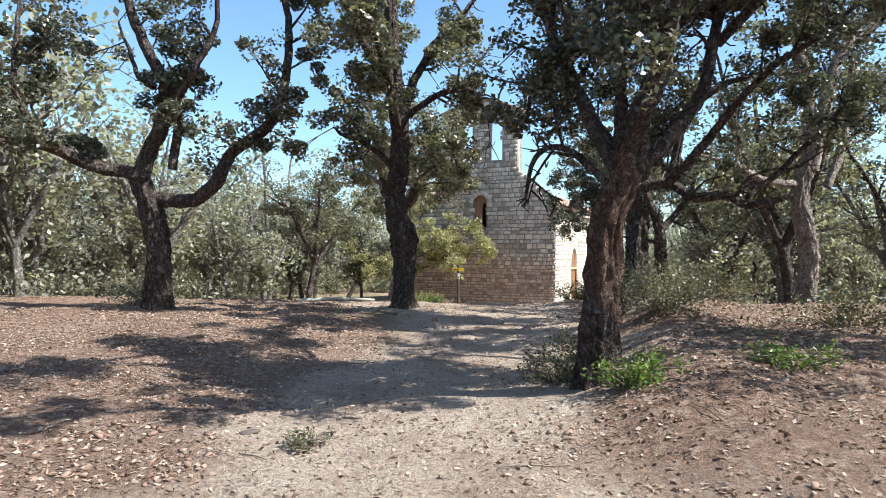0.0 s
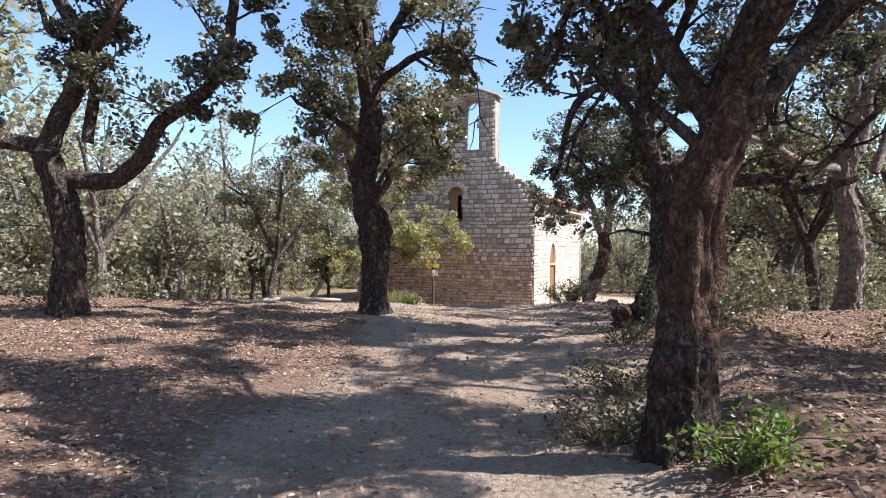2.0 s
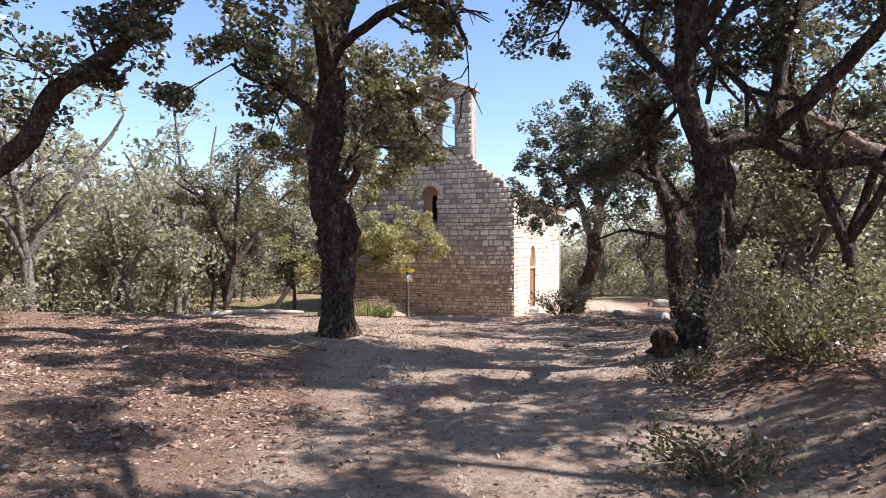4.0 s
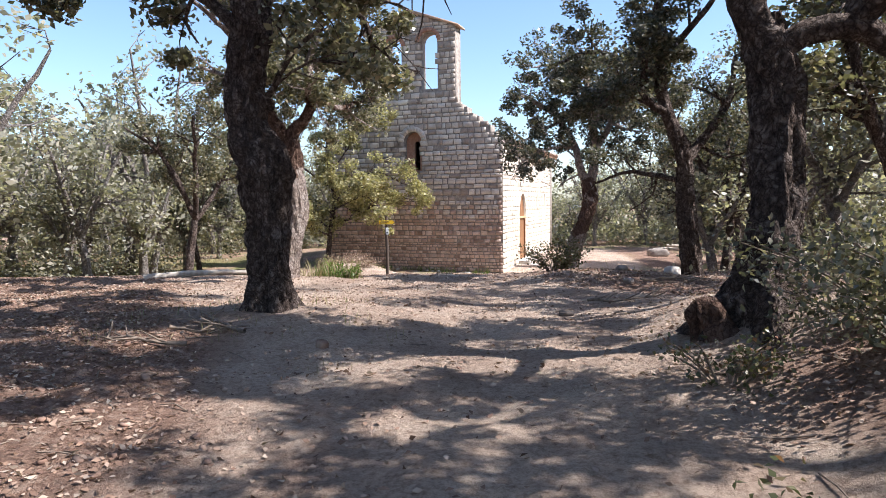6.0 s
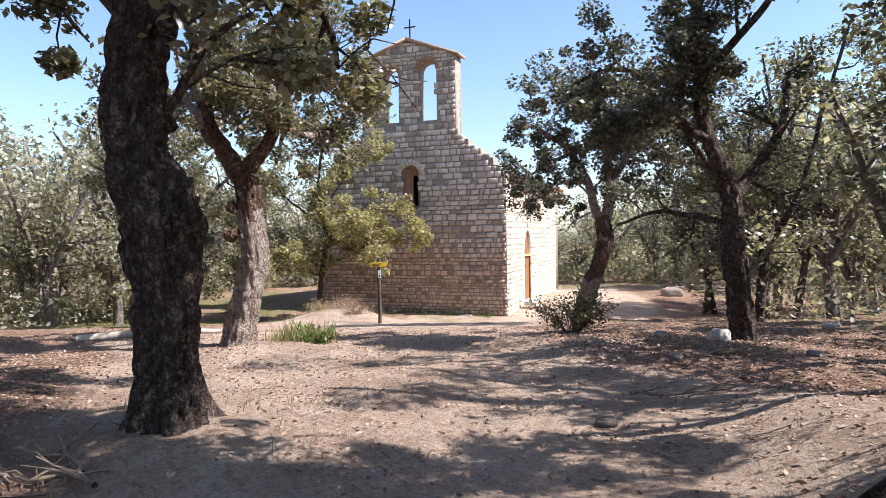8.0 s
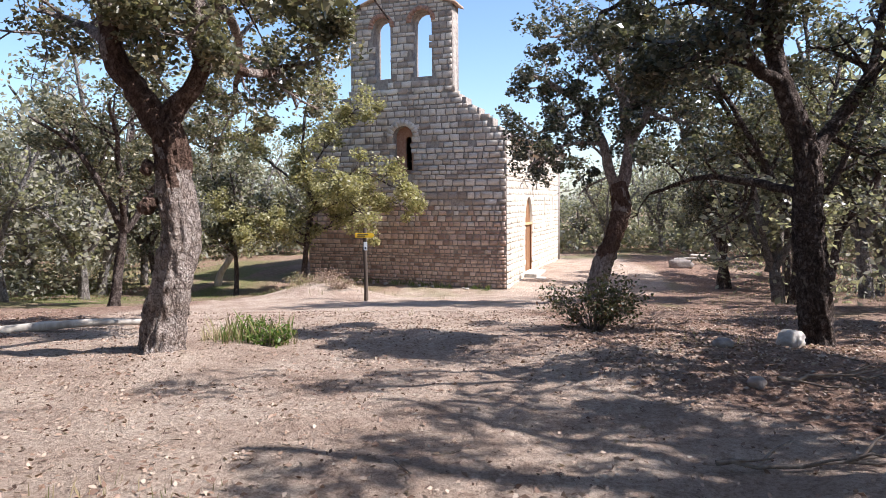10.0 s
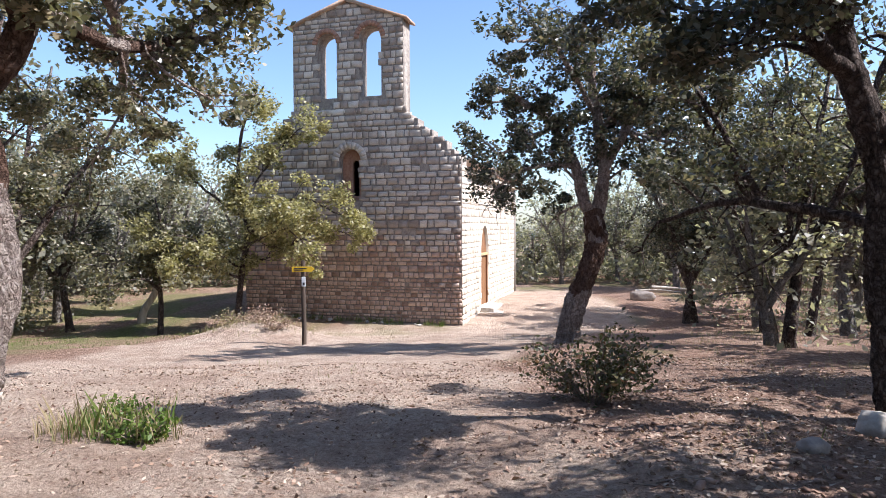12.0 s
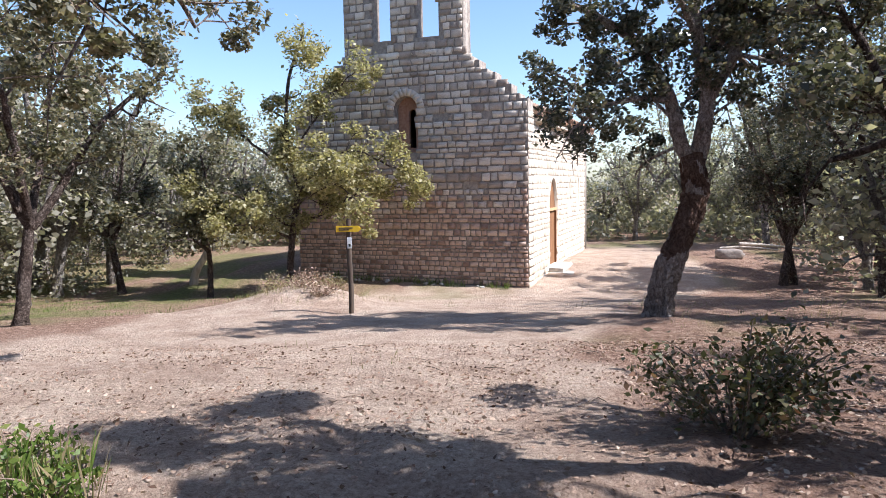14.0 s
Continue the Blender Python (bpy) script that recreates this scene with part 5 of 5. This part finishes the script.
def bush(x, y, r, h, count, leaf, size, seed, label, name="bush", stems=22):
    rng = np.random.RandomState(seed)
    z = gz(x, y) - 0.03
    ob = thing(name, (x, y, z), label, "bush", "bushes")
    tubes, tips = [], []
    for i in range(stems):
        a, q = rng.uniform(0, 6.28), rng.uniform(0.25, 1) ** 0.7
        e = np.array([math.cos(a) * r * q, math.sin(a) * r * q, h * rng.uniform(0.45, 1.0) * (1 - 0.35 * q * q)])
        ln = smooth_line([(math.cos(a) * 0.08 * r, math.sin(a) * 0.08 * r, -0.05), e * (0.45, 0.45, 0.6) + rng.normal(size=3) * 0.03, e], 6)
        tubes.append(tube(ln, np.linspace(0.011, 0.004, 6), 4))
        for t in ln[2:]:
            tips.append(t)
            tips.append(t + rng.normal(size=3) * 0.12 * r)
    tips = np.array(tips)
    v, f = join_tubes(tubes)
    tagged(part("branchwork", mesh_from("branchwork", v, f, [TWIG]), ob), kind="stuff")
    c = tips[rng.randint(len(tips), size=count)] + rng.normal(size=(count, 3)) * 0.085 * r
    c[:, 2] = np.maximum(c[:, 2], 0.02)
    v, f = leaves(rng, c, size, 0.2, 0.55)
    part("foliage", mesh_from("foliage", v, f, [leaf]), ob)
    return ob


bush(-4.42, 19.1, 0.66, 0.88, 2300, LEAF_BUSH, 0.055, 1, "low dark shrub with reddish leaves on the path edge", stems=34)
bush(-1.25, 6.3, 0.55, 0.35, 1100, LEAF_BUSH, 0.04, 2, "low dark ivy-like shrub at an oak's foot")
bush(-0.35, 5.6, 0.38, 0.28, 900, BLADE, 0.045, 3, "fresh green weeds at an oak's foot")
bush(0.8, 6.4, 0.42, 0.22, 700, BLADE, 0.04, 4, "green weeds in the leaf litter")
bush(-0.75, 10.1, 1.0, 0.75, 4800, LEAF_OLIVE, 0.045, 5, "dark low shrub at the bank by an oak")
bush(-1.7, 10.1, 0.5, 0.3, 600, LEAF_BUSH, 0.04, 12, "dark low shrub by a broken stump")
bush(-1.35, 8.0, 0.6, 0.35, 900, LEAF_BUSH, 0.04, 6, "dark low shrub on the bank")
bush(-0.2, 12.2, 0.9, 0.5, 1500, LEAF_BUSH, 0.05, 7, "dark low shrub on the bank")
bush(-11.6, 10.2, 1.0, 0.7, 1600, LEAF_OLIVE, 0.06, 8, "olive green shrub under an oak")
bush(-13.8, 12.2, 1.2, 0.9, 1800, LEAF_OLIVE, 0.06, 9, "olive green shrub at the wood edge")
bush(-2.29, 3.67, 0.22, 0.16, 220, LEAF_OLIVE, 0.04, 10, "small olive green weed plant on the bare path")
bush(-8.2, 16.95, 0.3, 0.27, 420, BLADE, 0.05, 31, "fresh green sprigs on the bank", stems=18)
bush(-7.7, 16.7, 0.27, 0.36, 480, BLADE, 0.05, 32, "fresh green sprigs on the bank", stems=18)
bush(1.5, 9.5, 1.0, 0.5, 1300, LEAF_BUSH, 0.05, 11, "dark low shrub on the leafy bank")
bush(-14.3, 29.2, 0.8, 0.4, 900, DRY_LEAF, 0.06, 41, "dry reddish brush on the mound by the sign")
bush(-13.4, 28.6, 0.6, 0.35, 600, DRY_LEAF, 0.06, 42, "dry reddish brush on the mound by the sign")
bush(-15.4, 30.0, 0.8, 0.45, 900, DRY_BLADE, 0.06, 43, "dry yellowish brush on the mound by the sign")
bush(-17.8, 36.6, 0.7, 0.5, 700, DRY_BLADE, 0.07, 14, "dry grassy shrub by the chapel corner")


def tuft(name, spots, count, r, h, mat, seed, label, category="grass", kind=""):
    """Grass blades in one clump or one scattered mass."""
    rng = np.random.RandomState(seed)
    vs, fs, k = [], [], 0
    for x, y in spots:
        z = gz(x, y)
        for i in range(count):
            a, q = rng.uniform(0, 6.28), rng.uniform(0, 1) ** 0.6 * r
            bx, by = x + math.cos(a) * q, y + math.sin(a) * q
            b3 = rng.uniform(0, 6.28)
            L = h * rng.uniform(0.3, 1.0) ** 1.5 * 1.5 * (1.15 - 0.55 * q / r)
            lean = rng.uniform(0.1, 0.6) * L
            w = 0.003 * (1 + h * 2)
            c, s_ = math.cos(b3), math.sin(b3)
            p = [(bx - s_ * w, by + c * w, z - 0.02), (bx + s_ * w, by - c * w, z - 0.02),
                 (bx + c * lean * 0.5 + s_ * w * 0.7, by + s_ * lean * 0.5 - c * w * 0.7, z + L * 0.6), (bx + c * lean, by + s_ * lean, z + L)]
            vs += p
            fs.append((k, k + 1, k + 2, k + 3))
            k += 4
    ob = new(name, mesh_from(name, vs, fs, [mat]))
    return tagged(ob, label, category, kind=kind)


tuft("grass_tuft", [(-8.0, 16.75), (-7.75, 16.85), (-8.2, 16.6)], 40, 0.2, 0.3, BLADE, 1, "fresh green loose grass tuft on the bank")
tuft("grass_tuft", [(-8.1, 16.7), (-7.8, 16.8), (-8.3, 16.6)], 60, 0.3, 0.28, DRY_BLADE, 12, "dry straw-coloured grass tuft on the bank")
tuft("grass_tuft", [(-8.45, 17.0), (-8.6, 16.8)], 120, 0.2, 0.16, DRY_BLADE, 2, "dry yellowish grass tuft on the bank")
sp = [(-14.5 + rw.gauss(0, 1.3), 29.6 + rw.gauss(0, 1.0)) for i in range(60)]
tuft("dry_grass", sp, 22, 0.35, 0.15, DRY_BLADE, 3, "dry grass on the bank by the sign", kind="stuff")
sp = [(XL + 0.5 + rw.uniform(0, 8.6), YF - 0.15 - abs(rw.gauss(0, 0.18))) for i in range(75)]
tuft("wall_weeds", sp, 16, 0.15, 0.22, BLADE, 4, "green weeds at the foot of the wall", kind="stuff")
sp = [(rw.uniform(-29, -17), rw.uniform(26, 40)) for i in range(300)]
tuft("meadow_grass", sp, 14, 0.5, 0.1, BLADE, 5, "short green grass beyond the path", kind="stuff")
sp = [(-6.1 + rw.gauss(0, 0.8), 11.5 + rw.gauss(0, 0.8)) for i in range(30)]
tuft("dry_grass", sp, 10, 0.25, 0.09, DRY_BLADE, 6, "dry stalks at the foot of an oak", kind="stuff")
sp = [(-2.5 + rw.gauss(0, 3), 30 + rw.gauss(0, 5)) for i in range(120)]
tuft("dry_grass", sp, 12, 0.4, 0.12, DRY_BLADE, 7, "thin dry grass under the oaks", kind="stuff")


def dead_branch(x, y, rz, length, seed, label):
    """A fallen branch with a few side twigs."""
    r = np.random.RandomState(seed)
    n = 8
    pts = np.array([(math.cos(rz) * length * i / n + r.normal() * 0.02, math.sin(rz) * length * i / n + r.normal() * 0.02, 0) for i in range(n + 1)])
    for p in pts:
        p[2] = gz(x + p[0], y + p[1]) - gz(x, y) + 0.025 + 0.03 * r.uniform()
    ob = thing("fallen_branch", (x, y, gz(x, y)), label, "branch", "fallen branches")
    v, f = tube(pts, np.linspace(0.02, 0.008, n + 1), 6, 0.3, seed)
    part("stem", mesh_from("stem", v, f, [TWIG], True), ob)
    for k in range(6):
        i = r.randint(1, n)
        a = rz + r.choice([-1, 1]) * r.uniform(0.4, 1.1)
        L = length * r.uniform(0.2, 0.45)
        e = pts[i] + np.array([math.cos(a) * L, math.sin(a) * L, r.uniform(0.0, 0.12)])
        v, f = tube(np.array([pts[i], (pts[i] + e) / 2 + r.normal(size=3) * 0.02, e]), [0.01, 0.008, 0.004], 5)
        part("twig", mesh_from("twig", v, f, [TWIG], True), ob)
    return ob


dead_branch(-5.6, 10.7, 2.6, 1.0, 1, "dry forked branch fallen at an oak's foot")
dead_branch(-6.3, 10.6, 0.4, 0.7, 2, "dry forked branch fallen at an oak's foot")
dead_branch(-5.9, 10.3, 3.3, 0.8, 3, "dry forked branch fallen at an oak's foot")
dead_branch(-3.1, 14.2, 0.2, 0.9, 4, "dry twiggy branch lying on the path edge")
dead_branch(-2.6, 16.0, 0.5, 1.1, 5, "dry twiggy branch lying in the litter")
rock(-3.19, 13.2, 0.10, 0.07, 0.04, 8, "dark flat stone on the bare path", DARK_ROCK)
rock(-2.9, 3.75, 0.10, 0.04, 0.022, 9, "dark flat stone on the bare path", DARK_ROCK)


# ---- leaf litter, twigs and pebbles ----
def scatter(n, seed, want):
    rng = np.random.RandomState(seed)
    s, u = rng.uniform(-2.5, 24, n * 3), rng.uniform(-9, 6, n * 3)
    x, y = 0.16 + FX[0] * s + FY[0] * u, 0.59 + FX[1] * s + FY[1] * u
    m = path_mask(x, y)
    keep = rng.uniform(0, 1, n * 3) < want(m, vnoise(x * 1.1 + 3, y * 1.1))
    x, y = x[keep][:n], y[keep][:n]
    return rng, np.stack([x, y, ground_z(x, y)], -1)


rng, c = scatter(105000, 1, lambda m, v: (1 - m) * 0.8 * v + 0.34 * v)
c[:, 2] += rng.uniform(0.002, 0.014, len(c))
v, f = leaves(rng, c, 0.042, 0.72, 0.55)
tagged(new("leaf_litter", mesh_from("leaf_litter", v, f, [DRY_LEAF])), "dry brown oak leaves strewn over the ground", "leaf litter", kind="stuff")
rng, c = scatter(900, 2, lambda m, v: (1 - m) * 0.6 + 0.1)
tw = []
for p in c:
    a, L = rng.uniform(0, 6.28), rng.uniform(0.06, 0.35)
    d = np.array([math.cos(a), math.sin(a), 0]) * L
    q = p + d
    q[2] = gz(q[0], q[1]) + 0.01
    tw.append(tube(np.array([p + (0, 0, 0.008), (p + q) / 2 + rng.normal(size=3) * 0.012 + (0, 0, 0.012), q]), [0.006, 0.005, 0.003], 4))
v, f = join_tubes(tw)
tagged(new("fallen_twigs", mesh_from("fallen_twigs", v, f, [TWIG])), "small dead twigs strewn over the litter", "twigs", kind="stuff")
rng, c = scatter(9000, 5, lambda m, v: (1 - m) * v * v)
vs, fs = [], []
bx = np.array([(-1, -1, -1), (1, -1, -1), (1, 1, -1), (-1, 1, -1), (-1, -1, 1), (1, -1, 1), (1, 1, 1), (-1, 1, 1)], float)
bq = np.array([(0, 3, 2, 1), (4, 5, 6, 7), (0, 1, 5, 4), (1, 2, 6, 5), (2, 3, 7, 6), (3, 0, 4, 7)])
for i, p in enumerate(c):
    r = 0.008 + 0.022 * rng.uniform(0, 1) ** 2.5
    a, q = rng.uniform(0, 6.28), bx * rng.uniform(0.6, 1.15, (8, 3)) * (1.3 * r, 0.8 * r, 0.5 * r)
    vs.append(np.stack([q[:, 0] * math.cos(a) - q[:, 1] * math.sin(a), q[:, 0] * math.sin(a) + q[:, 1] * math.cos(a), q[:, 2] + q[:, 0] * rng.uniform(-0.4, 0.4)], -1) + p + (0, 0, r * 0.3))
    fs.append(bq + i * 8)
tagged(new("bark_crumbs", mesh_from("bark_crumbs", np.concatenate(vs), np.concatenate(fs), [CHIP])), "crumbled reddish bark and clods in the litter", "litter", kind="stuff")
rng, c = scatter(2000, 3, lambda m, v: 0.25 + 0.5 * v)
vs, fs = [], []
ico = bmesh.new()
bmesh.ops.create_icosphere(ico, subdivisions=1, radius=1.0)
iv = np.array([v_.co[:] for v_ in ico.verts])
if_ = np.array([[v_.index for v_ in q.verts] for q in ico.faces])
ico.free()
for i, p in enumerate(c):
    r = 0.006 + 0.022 * rng.uniform(0, 1) ** 4
    vs.append(iv * rng.uniform(0.6, 1.3, (1, 3)) * r * rng.uniform(0.85, 1.1, (12, 1)) + p + (0, 0, r * 0.2))
    fs.append(if_ + i * 12)
tagged(new("pebbles", mesh_from("pebbles", np.concatenate(vs), np.concatenate(fs), [EARTH])), "small pale stones on the trodden path", "pebbles", kind="stuff")
